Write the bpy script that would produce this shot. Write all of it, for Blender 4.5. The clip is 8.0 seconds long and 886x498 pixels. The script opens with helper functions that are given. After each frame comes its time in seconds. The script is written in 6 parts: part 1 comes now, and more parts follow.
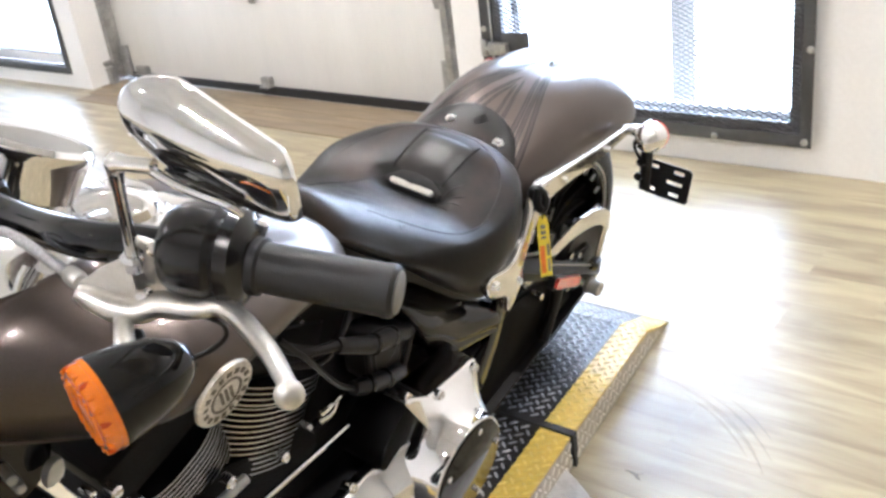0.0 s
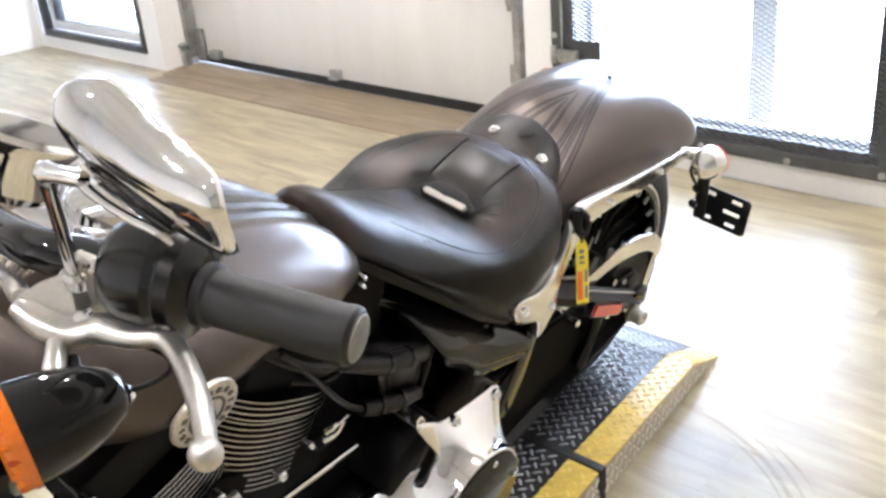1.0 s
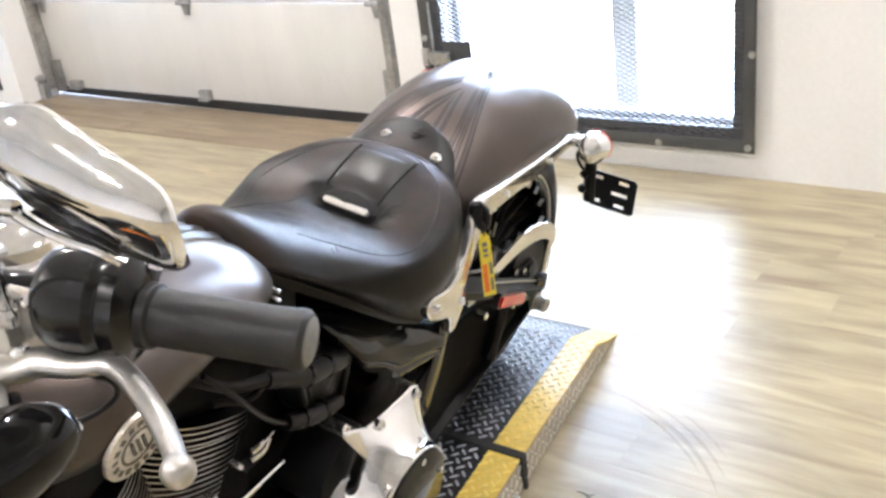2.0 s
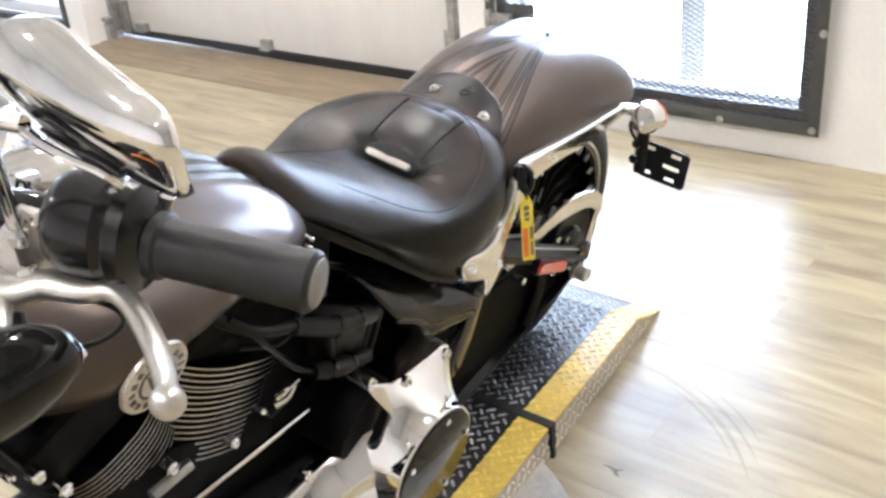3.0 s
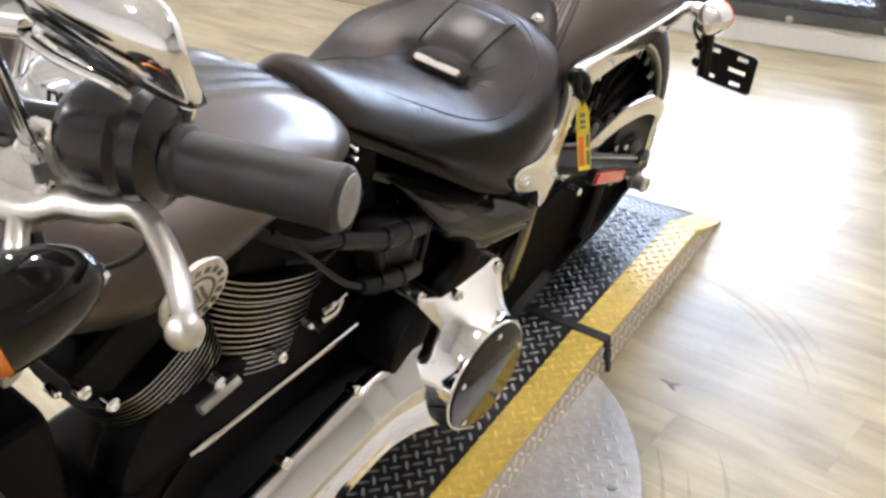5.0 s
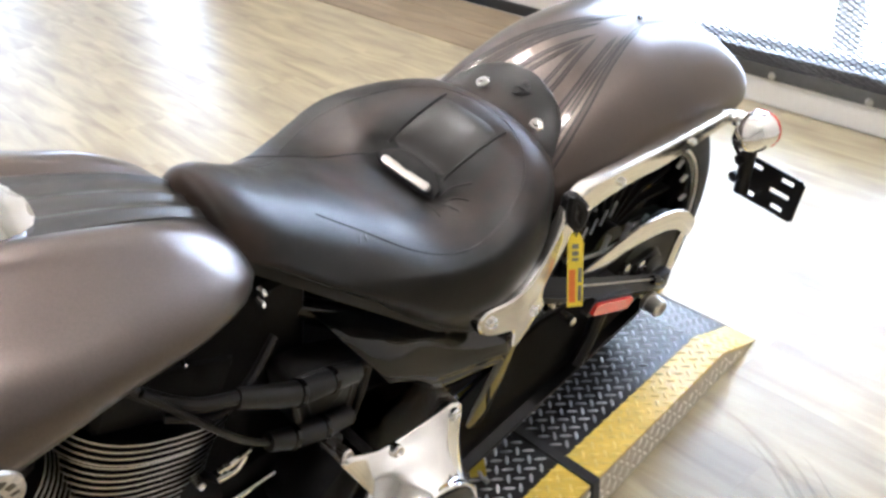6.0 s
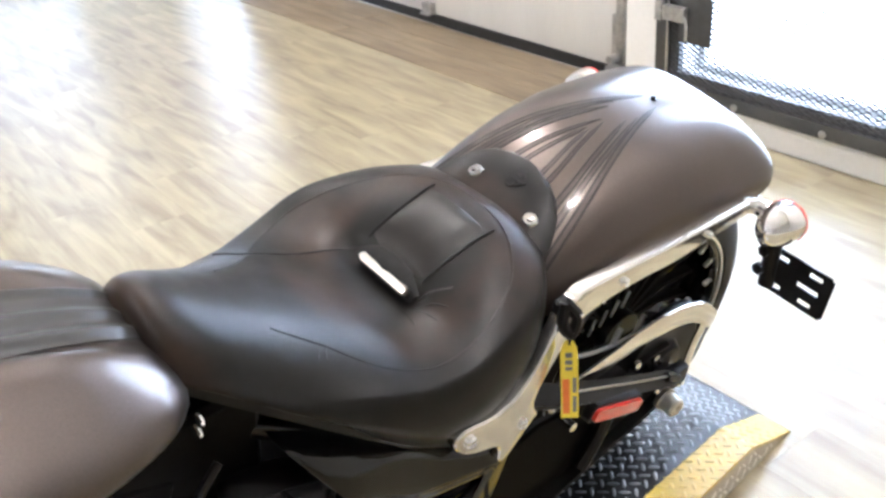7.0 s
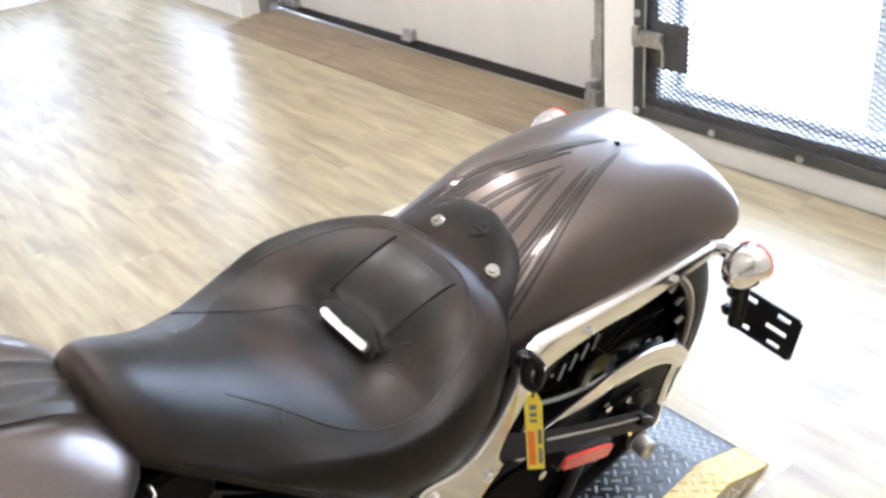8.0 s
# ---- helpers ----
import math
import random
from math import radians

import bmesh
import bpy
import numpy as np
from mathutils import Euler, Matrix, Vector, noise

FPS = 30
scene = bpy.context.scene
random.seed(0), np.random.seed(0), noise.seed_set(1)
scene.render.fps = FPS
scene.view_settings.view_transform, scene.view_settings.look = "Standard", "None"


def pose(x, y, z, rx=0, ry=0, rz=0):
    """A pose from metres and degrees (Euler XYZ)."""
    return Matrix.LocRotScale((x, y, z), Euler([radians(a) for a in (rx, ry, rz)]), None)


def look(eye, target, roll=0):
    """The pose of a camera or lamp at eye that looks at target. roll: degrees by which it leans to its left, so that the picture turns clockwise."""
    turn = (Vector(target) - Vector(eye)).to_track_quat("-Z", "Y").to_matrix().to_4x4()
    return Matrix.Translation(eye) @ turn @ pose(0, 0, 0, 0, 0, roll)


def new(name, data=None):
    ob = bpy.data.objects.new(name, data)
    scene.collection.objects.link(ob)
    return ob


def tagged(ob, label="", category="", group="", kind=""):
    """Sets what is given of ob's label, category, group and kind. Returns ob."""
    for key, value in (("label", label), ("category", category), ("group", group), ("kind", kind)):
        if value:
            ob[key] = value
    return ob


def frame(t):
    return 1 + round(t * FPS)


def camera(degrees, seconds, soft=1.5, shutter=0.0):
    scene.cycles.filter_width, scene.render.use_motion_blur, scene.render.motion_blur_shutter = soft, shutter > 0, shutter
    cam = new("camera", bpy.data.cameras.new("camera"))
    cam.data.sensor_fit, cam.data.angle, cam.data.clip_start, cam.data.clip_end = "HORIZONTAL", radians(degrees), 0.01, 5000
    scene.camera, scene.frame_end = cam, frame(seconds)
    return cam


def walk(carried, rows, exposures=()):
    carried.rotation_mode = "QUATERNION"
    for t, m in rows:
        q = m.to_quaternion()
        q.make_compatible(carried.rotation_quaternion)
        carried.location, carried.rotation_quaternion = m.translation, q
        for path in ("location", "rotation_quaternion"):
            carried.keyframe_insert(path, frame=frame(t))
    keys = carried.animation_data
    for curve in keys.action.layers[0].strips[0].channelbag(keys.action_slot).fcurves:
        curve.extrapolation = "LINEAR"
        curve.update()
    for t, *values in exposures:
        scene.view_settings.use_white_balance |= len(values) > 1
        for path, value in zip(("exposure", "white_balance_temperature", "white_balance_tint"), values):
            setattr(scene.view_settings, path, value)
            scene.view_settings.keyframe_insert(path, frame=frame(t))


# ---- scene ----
cam = camera(49.7, 8.0, soft=2.9)
PATH = [
    (0, (0.4319, 0.6843, 1.3295), (-0.7617, 2.0521, 0.4905), -7.71),
    (0.3, (0.4412, 0.7003, 1.3339), (-0.7911, 2.0489, 0.5198), -7.02),
    (0.5, (0.4396, 0.7350, 1.3263), (-0.8219, 2.0554, 0.5109), -7.43),
    (0.7, (0.4398, 0.7679, 1.3196), (-0.8447, 2.0546, 0.4862), -5.91),
    (1, (0.4222, 0.7935, 1.3148), (-0.8782, 2.0684, 0.4880), -5.15),
    (1.2, (0.4184, 0.7878, 1.3168), (-0.8514, 2.0974, 0.4967), -5.65),
    (1.5, (0.4075, 0.7711, 1.3168), (-0.7745, 2.1589, 0.4941), -7.93),
    (1.7, (0.3989, 0.7561, 1.3205), (-0.7307, 2.1877, 0.4992), -8.49),
    (2.8, (0.4166, 0.7770, 1.2905), (-0.7344, 2.1474, 0.3977), -5.68),
    (3, (0.4101, 0.7828, 1.2931), (-0.7791, 2.1226, 0.4040), -5.41),
    (3.2, (0.4043, 0.7778, 1.2985), (-0.8269, 2.0902, 0.4257), -6.09),
    (3.5, (0.4095, 0.7512, 1.3025), (-0.7807, 2.0953, 0.4209), -8.52),
    (3.7, (0.4157, 0.7194, 1.3065), (-0.7358, 2.0966, 0.4249), -9.05),
    (4, (0.3979, 0.6651, 1.3134), (-0.7354, 2.0421, 0.4083), -11.11),
    (4.2, (0.3789, 0.6497, 1.3138), (-0.6775, 2.0784, 0.3957), -9.42),
    (4.5, (0.3865, 0.6573, 1.2981), (-0.6024, 2.0962, 0.3226), -7.89),
    (4.7, (0.3873, 0.7193, 1.2689), (-0.7253, 2.0441, 0.2653), -8.77),
    (5.8, (0.3449, 1.0666, 1.2932), (-0.9810, 2.1255, 0.2346), -5.89),
    (6, (0.2879, 1.1491, 1.2988), (-1.0439, 2.2294, 0.2696), -3.96),
    (6.2, (0.2491, 1.2199, 1.3169), (-1.1117, 2.3081, 0.3350), -3.69),
    (6.5, (0.2389, 1.2746, 1.3182), (-1.1234, 2.3887, 0.3679), -5.61),
    (6.7, (0.2456, 1.2897, 1.3185), (-1.1666, 2.3530, 0.3829), -5.54),
    (7, (0.2495, 1.3147, 1.3248), (-1.1833, 2.3178, 0.3548), -4.70),
    (7.2, (0.2568, 1.3241, 1.3215), (-1.1771, 2.3260, 0.3519), -5.04),
    (7.5, (0.2542, 1.3311, 1.3154), (-1.1695, 2.2767, 0.2766), -5.05),
    (7.7, (0.2494, 1.3537, 1.3269), (-1.1665, 2.3423, 0.3180), -3.95),
    (8, (0.2535, 1.3654, 1.3601), (-1.1812, 2.3914, 0.4172), -5.41),
]
walk(cam, [(t, look(eye, target, roll)) for t, eye, target, roll in PATH],
     exposures=[(0.0, 0.09, 5170, 12), (1.5, 0.09, 5210, 12), (3.0, 0.10, 5210, 12), (4.5, 0.08, 5270, 12), (6.0, 0.05, 5210, 12), (8.0, 0.05, 5190, 12)])

# ---- world and light ----
world = bpy.data.worlds.new("daylight")
scene.world = world
world.use_nodes = True
_wn = world.node_tree.nodes
_sky = _wn.new("ShaderNodeTexSky")
_sky.sky_type = "NISHITA"
_sky.sun_disc = False
_sky.sun_elevation, _sky.sun_rotation = radians(40), radians(200)
world.node_tree.links.new(_sky.outputs[0], _wn["Background"].inputs[0])
_wn["Background"].inputs[1].default_value = 0.12

WINDOW_GLOW = 48.0       # daylight behind the windows
LAMP_GLOW = 2700.0        # each ceiling lamp
scene.view_settings.exposure = 0.0


# ---- materials ----
def material(name, base, rough=0.5, metal=0.0, spec=0.5, coat=0.0, grain=0.0, grain_scale=60.0, stain=0.0,
             stain_scale=4.0, bump=0.0, bump_scale=200.0, stretch=(1, 1, 1), rough_var=0.0, per_piece=0.0, coords="Object", emit=0.0,
             transmission=0.0, alpha=1.0, clear=0.05):
    """A principled surface with fine grain, broad stains and fine relief."""
    m = bpy.data.materials.new(name)
    m.use_nodes = True
    nt = m.node_tree
    n, ln = nt.nodes, nt.links
    b = n["Principled BSDF"]
    b.inputs["Roughness"].default_value = rough
    b.inputs["Metallic"].default_value = metal
    b.inputs["Specular IOR Level"].default_value = spec
    b.inputs["Coat Weight"].default_value = coat
    b.inputs["Coat Roughness"].default_value = clear
    b.inputs["Transmission Weight"].default_value = transmission
    b.inputs["Alpha"].default_value = alpha
    base = (*base, 1.0)
    b.inputs["Base Color"].default_value = base
    if emit:
        b.inputs["Emission Color"].default_value = base
        b.inputs["Emission Strength"].default_value = emit
    tc = n.new("ShaderNodeTexCoord")
    mp = n.new("ShaderNodeMapping")
    mp.inputs["Scale"].default_value = stretch
    ln.new(tc.outputs[coords], mp.inputs[0])

    def noise_at(scale, detail=4.0):
        t = n.new("ShaderNodeTexNoise")
        t.inputs["Scale"].default_value = scale
        t.inputs["Detail"].default_value = detail
        ln.new(mp.outputs[0], t.inputs["Vector"])
        return t.outputs[0]

    def remap(sock, lo, hi):
        r = n.new("ShaderNodeMapRange")
        r.inputs[1].default_value, r.inputs[2].default_value = 0.3, 0.7
        r.inputs[3].default_value, r.inputs[4].default_value = lo, hi
        ln.new(sock, r.inputs[0])
        return r.outputs[0]

    value = None
    for amount, scale in ((grain, grain_scale), (stain, stain_scale)):
        if amount:
            v = remap(noise_at(scale), 1 - amount, 1 + amount)
            if value is None:
                value = v
            else:
                k = n.new("ShaderNodeMath")
                k.operation = "MULTIPLY"
                ln.new(value, k.inputs[0]), ln.new(v, k.inputs[1])
                value = k.outputs[0]
    if per_piece:
        oi = n.new("ShaderNodeObjectInfo")
        r = n.new("ShaderNodeMapRange")
        r.inputs[3].default_value, r.inputs[4].default_value = 1 - per_piece, 1 + per_piece
        ln.new(oi.outputs["Random"], r.inputs[0])
        if value is None:
            value = r.outputs[0]
        else:
            k = n.new("ShaderNodeMath")
            k.operation = "MULTIPLY"
            ln.new(value, k.inputs[0]), ln.new(r.outputs[0], k.inputs[1])
            value = k.outputs[0]
    if value is not None:
        h = n.new("ShaderNodeHueSaturation")
        h.inputs["Color"].default_value = base
        ln.new(value, h.inputs["Value"])
        ln.new(h.outputs[0], b.inputs["Base Color"])
    if rough_var:
        ln.new(remap(noise_at(stain_scale * 3 + 5), rough - rough_var, rough + rough_var), b.inputs["Roughness"])
    if bump:
        bp = n.new("ShaderNodeBump")
        bp.inputs["Strength"].default_value = 0.6
        bp.inputs["Distance"].default_value = bump
        ln.new(noise_at(bump_scale, 6.0), bp.inputs["Height"])
        ln.new(bp.outputs[0], b.inputs["Normal"])
    return m


def plank_material(name, light, dark, rough=0.3, shift=0.16, spec=0.5):
    """Vinyl wood planks, grain along x; each plank has its own tone and stretch of grain."""
    m = bpy.data.materials.new(name)
    m.use_nodes = True
    nt = m.node_tree
    n, ln = nt.nodes, nt.links
    b = n["Principled BSDF"]
    b.inputs["Specular IOR Level"].default_value = spec
    geo = n.new("ShaderNodeNewGeometry")
    oi = n.new("ShaderNodeObjectInfo")
    comb = n.new("ShaderNodeCombineXYZ")
    k = n.new("ShaderNodeMath")
    k.operation, k.inputs[1].default_value = "MULTIPLY", 37.0
    ln.new(oi.outputs["Random"], k.inputs[0])
    for i in range(3):
        ln.new(k.outputs[0], comb.inputs[i])
    add = n.new("ShaderNodeVectorMath")
    ln.new(geo.outputs["Position"], add.inputs[0]), ln.new(comb.outputs[0], add.inputs[1])
    mp = n.new("ShaderNodeMapping")
    mp.inputs["Scale"].default_value = (2.3, 13.0, 1.0)
    ln.new(add.outputs[0], mp.inputs[0])
    mp2 = n.new("ShaderNodeMapping")
    mp2.inputs["Scale"].default_value = (1.6, 60.0, 1.0)
    ln.new(add.outputs[0], mp2.inputs[0])
    big, fine = n.new("ShaderNodeTexNoise"), n.new("ShaderNodeTexNoise")
    big.inputs["Scale"].default_value, big.inputs["Detail"].default_value, big.inputs["Distortion"].default_value = 1.3, 5.0, 0.6
    fine.inputs["Scale"].default_value, fine.inputs["Detail"].default_value = 2.0, 6.0
    ln.new(mp.outputs[0], big.inputs["Vector"]), ln.new(mp2.outputs[0], fine.inputs["Vector"])
    mixv = n.new("ShaderNodeMath")
    mixv.operation = "MULTIPLY_ADD"
    ln.new(fine.outputs[0], mixv.inputs[0])
    mixv.inputs[1].default_value = 0.22
    ln.new(big.outputs[0], mixv.inputs[2])
    ramp = n.new("ShaderNodeValToRGB")
    ramp.color_ramp.elements[0].position, ramp.color_ramp.elements[0].color = 0.36, (*dark, 1)
    ramp.color_ramp.elements[1].position, ramp.color_ramp.elements[1].color = 0.78, (*light, 1)
    ln.new(mixv.outputs[0], ramp.inputs[0])
    tone = n.new("ShaderNodeMapRange")
    tone.inputs[3].default_value, tone.inputs[4].default_value = 1 - shift, 1 + shift
    ln.new(oi.outputs["Random"], tone.inputs[0])
    h = n.new("ShaderNodeHueSaturation")
    ln.new(ramp.outputs[0], h.inputs["Color"]), ln.new(tone.outputs[0], h.inputs["Value"])
    ln.new(h.outputs[0], b.inputs["Base Color"])
    rr = n.new("ShaderNodeMapRange")
    rr.inputs[3].default_value, rr.inputs[4].default_value = rough - 0.04, rough + 0.07
    ln.new(fine.outputs[0], rr.inputs[0]), ln.new(rr.outputs[0], b.inputs["Roughness"])
    bp = n.new("ShaderNodeBump")
    bp.inputs["Strength"].default_value, bp.inputs["Distance"].default_value = 0.12, 0.0005
    ln.new(fine.outputs[0], bp.inputs["Height"]), ln.new(bp.outputs[0], b.inputs["Normal"])
    return m


def burnished(m, brown):
    """Rubs a leather brown in a band round the bowl of the seat and on its nose, in uneven patches."""
    n, ln = m.node_tree.nodes, m.node_tree.links
    b = n["Principled BSDF"]
    tc = n.new("ShaderNodeTexCoord")
    move = n.new("ShaderNodeMapping")
    move.inputs["Location"].default_value, move.inputs["Scale"].default_value = (-0.455, 0.0, 0.0), (1.0, 1.0, 0.0)
    ln.new(tc.outputs["Object"], move.inputs[0])
    far = n.new("ShaderNodeVectorMath")
    far.operation = "LENGTH"
    ln.new(move.outputs[0], far.inputs[0])
    band = n.new("ShaderNodeValToRGB")
    band.color_ramp.interpolation = "EASE"
    for at, v in ((0.075, 0.0), (0.115, 1.0), (0.150, 0.75), (0.180, 0.0), (0.31, 0.0), (0.345, 0.75)):
        e = band.color_ramp.elements.new(at)
        e.color = (v, v, v, 1)
    ln.new(far.outputs["Value"], band.inputs[0])
    spots = n.new("ShaderNodeTexNoise")
    spots.inputs["Scale"].default_value, spots.inputs["Detail"].default_value = 9.0, 4.0
    ln.new(tc.outputs["Object"], spots.inputs["Vector"])
    ragged = n.new("ShaderNodeMapRange")
    ragged.inputs[1].default_value, ragged.inputs[2].default_value = 0.36, 0.66
    ln.new(spots.outputs[0], ragged.inputs[0])
    k = n.new("ShaderNodeMath")
    k.operation = "MULTIPLY"
    ln.new(band.outputs[0], k.inputs[0]), ln.new(ragged.outputs[0], k.inputs[1])
    mix = n.new("ShaderNodeMix")
    mix.data_type = "RGBA"
    ln.new(k.outputs[0], mix.inputs[0])
    ln.new(b.inputs["Base Color"].links[0].from_socket, mix.inputs[6])
    mix.inputs[7].default_value = (*brown, 1)
    ln.new(mix.outputs[2], b.inputs["Base Color"])
    return m


def glow_material(name, colour, strength):
    m = bpy.data.materials.new(name)
    m.use_nodes = True
    nt = m.node_tree
    nt.nodes.clear()
    e, o = nt.nodes.new("ShaderNodeEmission"), nt.nodes.new("ShaderNodeOutputMaterial")
    e.inputs[0].default_value, e.inputs[1].default_value = (*colour, 1), strength
    nt.links.new(e.outputs[0], o.inputs[0])
    return m


WALL = material("white_wall_paint", (0.86, 0.858, 0.852), 0.6, stain=0.03, stain_scale=1.5, grain=0.02, bump=0.0006, bump_scale=120)
CEIL = material("ceiling_paint", (0.84, 0.835, 0.83), 0.8, stain=0.08, stain_scale=1.0, grain=0.05)
FARWALL = material("grey_wall_paint", (0.62, 0.615, 0.60), 0.7, stain=0.06, stain_scale=1.0, grain=0.03)
DOORPAINT = material("cream_door_paint", (0.71, 0.705, 0.68), 0.45, stain=0.03, stain_scale=2, grain=0.014, grain_scale=25, bump=0.0002, bump_scale=300, stretch=(3, 1, 0.5))
GALV = material("galvanised_steel", (0.42, 0.42, 0.41), 0.42, 0.85, stain=0.2, stain_scale=14, grain=0.15)
GATEPAINT = material("dark_gate_paint", (0.07, 0.072, 0.075), 0.45, 0.2, stain=0.2, stain_scale=5, grain=0.1, bump=0.0003)
MESHSTEEL = material("mesh_steel", (0.075, 0.075, 0.078), 0.6, 0.1, spec=0.2, grain=0.2)
FRAMEWHITE = material("white_window_frame", (0.72, 0.72, 0.72), 0.4, stain=0.04)
SEAL = material("black_rubber_seal", (0.015, 0.015, 0.016), 0.6, grain=0.2)
YARD = material("pale_yard_concrete", (0.46, 0.45, 0.43), 0.85, stain=0.2, stain_scale=3, grain=0.2, grain_scale=90, bump=0.002)
POSTPAINT = material("grey_post", (0.17, 0.155, 0.135), 0.6, stain=0.1, stain_scale=5, grain=0.08)
CONCRETE = material("light_concrete", (0.45, 0.44, 0.42), 0.8, stain=0.12, stain_scale=6, grain=0.1, bump=0.001)
PLANK = plank_material("oak_vinyl_plank", (0.38, 0.335, 0.212), (0.18, 0.147, 0.092), 0.35, 0.06, 0.8)
BROWNPLANK = plank_material("brown_oak_plank", (0.25, 0.197, 0.125), (0.125, 0.095, 0.058), 0.40, 0.08)
SUBFLOOR = material("floor_joint", (0.30, 0.25, 0.18), 0.7, grain=0.2)
GLASS = material("window_glass", (1, 1, 1), 0.0, transmission=1.0)
PAINT = material("charcoal_satin_paint", (0.090, 0.0745, 0.066), 0.37, 0.88, coat=0.38, clear=0.085, stain=0.08, stain_scale=5, grain=0.06, grain_scale=400, rough_var=0.03)
STRIPE = material("dark_brown_pinstripe", (0.013, 0.0105, 0.0095), 0.5, 0.0, spec=0.25, coat=0.38, clear=0.085, grain=0.1)
LEATHER = burnished(material("black_leather", (0.0075, 0.0071, 0.0068), 0.38, spec=0.225, stain=0.2, stain_scale=9, grain=0.15, bump=0.0004, bump_scale=420, rough_var=0.05), (0.041, 0.0255, 0.0175))
LEATHER2 = material("worn_black_leather", (0.014, 0.0125, 0.0115), 0.37, spec=0.34, stain=0.2, stain_scale=12, grain=0.15, bump=0.0004, bump_scale=420, rough_var=0.05)
STRIPEFILL = material("brown_stripe_paint", (0.050, 0.041, 0.037), 0.40, 0.7, coat=0.38, clear=0.085, grain=0.1)
CONSOLE = material("satin_black_console", (0.030, 0.029, 0.028), 0.36, spec=0.5, stain=0.1, stain_scale=10, grain=0.1, rough_var=0.04)
THREAD = material("black_stitching_and_pocket_shade", (0.008, 0.008, 0.008), 0.8, grain=0.3)
CHROME = material("chrome", (0.86, 0.86, 0.87), 0.06, 1.0, stain=0.03, grain=0.02, rough_var=0.02)
SATIN = material("satin_aluminium", (0.60, 0.585, 0.555), 0.34, 0.95, stain=0.06, grain=0.06, grain_scale=250, rough_var=0.04)
POLISH = material("polished_aluminium", (0.80, 0.785, 0.755), 0.16, 1.0, stain=0.05, grain=0.03, rough_var=0.03)
BLACKGLOSS = material("gloss_black_enamel", (0.005, 0.005, 0.0055), 0.08, spec=0.36, coat=0.06, stain=0.2, grain=0.1)
BLACKSATIN = material("satin_black_enamel", (0.007, 0.007, 0.0075), 0.36, 0.0, spec=0.22, stain=0.2, grain=0.15, bump=0.0003)
SWITCHBLACK = material("semi_gloss_black", (0.008, 0.008, 0.0085), 0.20, spec=0.45, stain=0.15, stain_scale=20, grain=0.1)
BLACKCAST = material("wrinkle_black_casting", (0.004, 0.004, 0.0043), 0.46, 0.0, spec=0.08, stain=0.25, grain=0.2, bump=0.0008, bump_scale=350)
DULLBLACK = material("dull_black_plastic", (0.005, 0.005, 0.0053), 0.55, 0.0, spec=0.05, stain=0.25, grain=0.2, bump=0.0004, bump_scale=250)
RUBBER = material("grip_rubber", (0.013, 0.013, 0.0138), 0.52, stain=0.15, stain_scale=20, grain=0.15, bump=0.0004, bump_scale=500)
TYRE = material("tyre_rubber", (0.012, 0.012, 0.013), 0.6, spec=0.3, stain=0.25, stain_scale=12, grain=0.2, bump=0.0005)
FINEDGE = material("machined_fin_edge", (0.34, 0.335, 0.325), 0.30, 1.0, grain=0.1)
AMBER = material("amber_lens", (1.0, 0.255, 0.002), 0.07, transmission=0.35, coat=0.5, grain=0.08, grain_scale=120)
AMBERDEEP = material("deep_amber_lens", (0.66, 0.095, 0.001), 0.09, transmission=0.4, coat=0.5, grain=0.1, grain_scale=160)
PEWTER = material("aged_pewter", (0.58, 0.55, 0.49), 0.34, 0.7, stain=0.25, stain_scale=60, grain=0.2, grain_scale=300, rough_var=0.06)
RIMEDGE = material("machined_rim_edge", (0.90, 0.89, 0.87), 0.32, 0.35, stain=0.06, grain=0.06)
SMOKE = material("smoked_tail_lens", (0.50, 0.44, 0.42), 0.12, 0.25, coat=0.8, grain=0.08)
REDLENS = material("red_reflector", (0.62, 0.05, 0.035), 0.2, coat=0.8, grain=0.15, grain_scale=300)
TREADBLACK = material("black_tread_plate", (0.014, 0.0142, 0.015), 0.42, 0.0, spec=0.27, stain=0.2, stain_scale=8, grain=0.15, rough_var=0.06)
LUGBLACK = material("worn_black_lugs", (0.33, 0.333, 0.34), 0.32, 0.8, stain=0.3, stain_scale=20, grain=0.2)
TREADYELLOW = material("yellow_tread_paint", (0.60, 0.43, 0.05), 0.40, coat=0.7, clear=0.30, stain=0.16, stain_scale=9, grain=0.12, rough_var=0.06)
LUGYELLOW = material("worn_yellow_lugs", (0.72, 0.57, 0.16), 0.32, coat=0.25, stain=0.2, stain_scale=25, grain=0.15)
TREADALU = material("bare_aluminium_tread", (0.58, 0.57, 0.555), 0.46, 0.85, stain=0.12, stain_scale=6, grain=0.1, rough_var=0.06)
SKIRTALU = material("scuffed_aluminium_skirt", (0.52, 0.475, 0.40), 0.42, 0.4, stain=0.12, stain_scale=8, grain=0.12)
SKIRTLUG = material("bright_worn_lugs", (0.86, 0.83, 0.77), 0.30, 0.5, stain=0.15, stain_scale=20, grain=0.1)
TAGYELLOW = material("yellow_tag", (0.80, 0.66, 0.04), 0.35, grain=0.05)
TAGORANGE = material("orange_print", (0.75, 0.20, 0.03), 0.4, grain=0.05)
TAGGREY = material("grey_print", (0.18, 0.18, 0.17), 0.5, grain=0.05)
WEBBING = material("yellow_webbing", (0.50, 0.40, 0.035), 0.8, stain=0.2, grain=0.25, grain_scale=300)
EMBLEMDARK = material("dark_emblem_inlay", (0.11, 0.095, 0.07), 0.35, 0.7, grain=0.1)
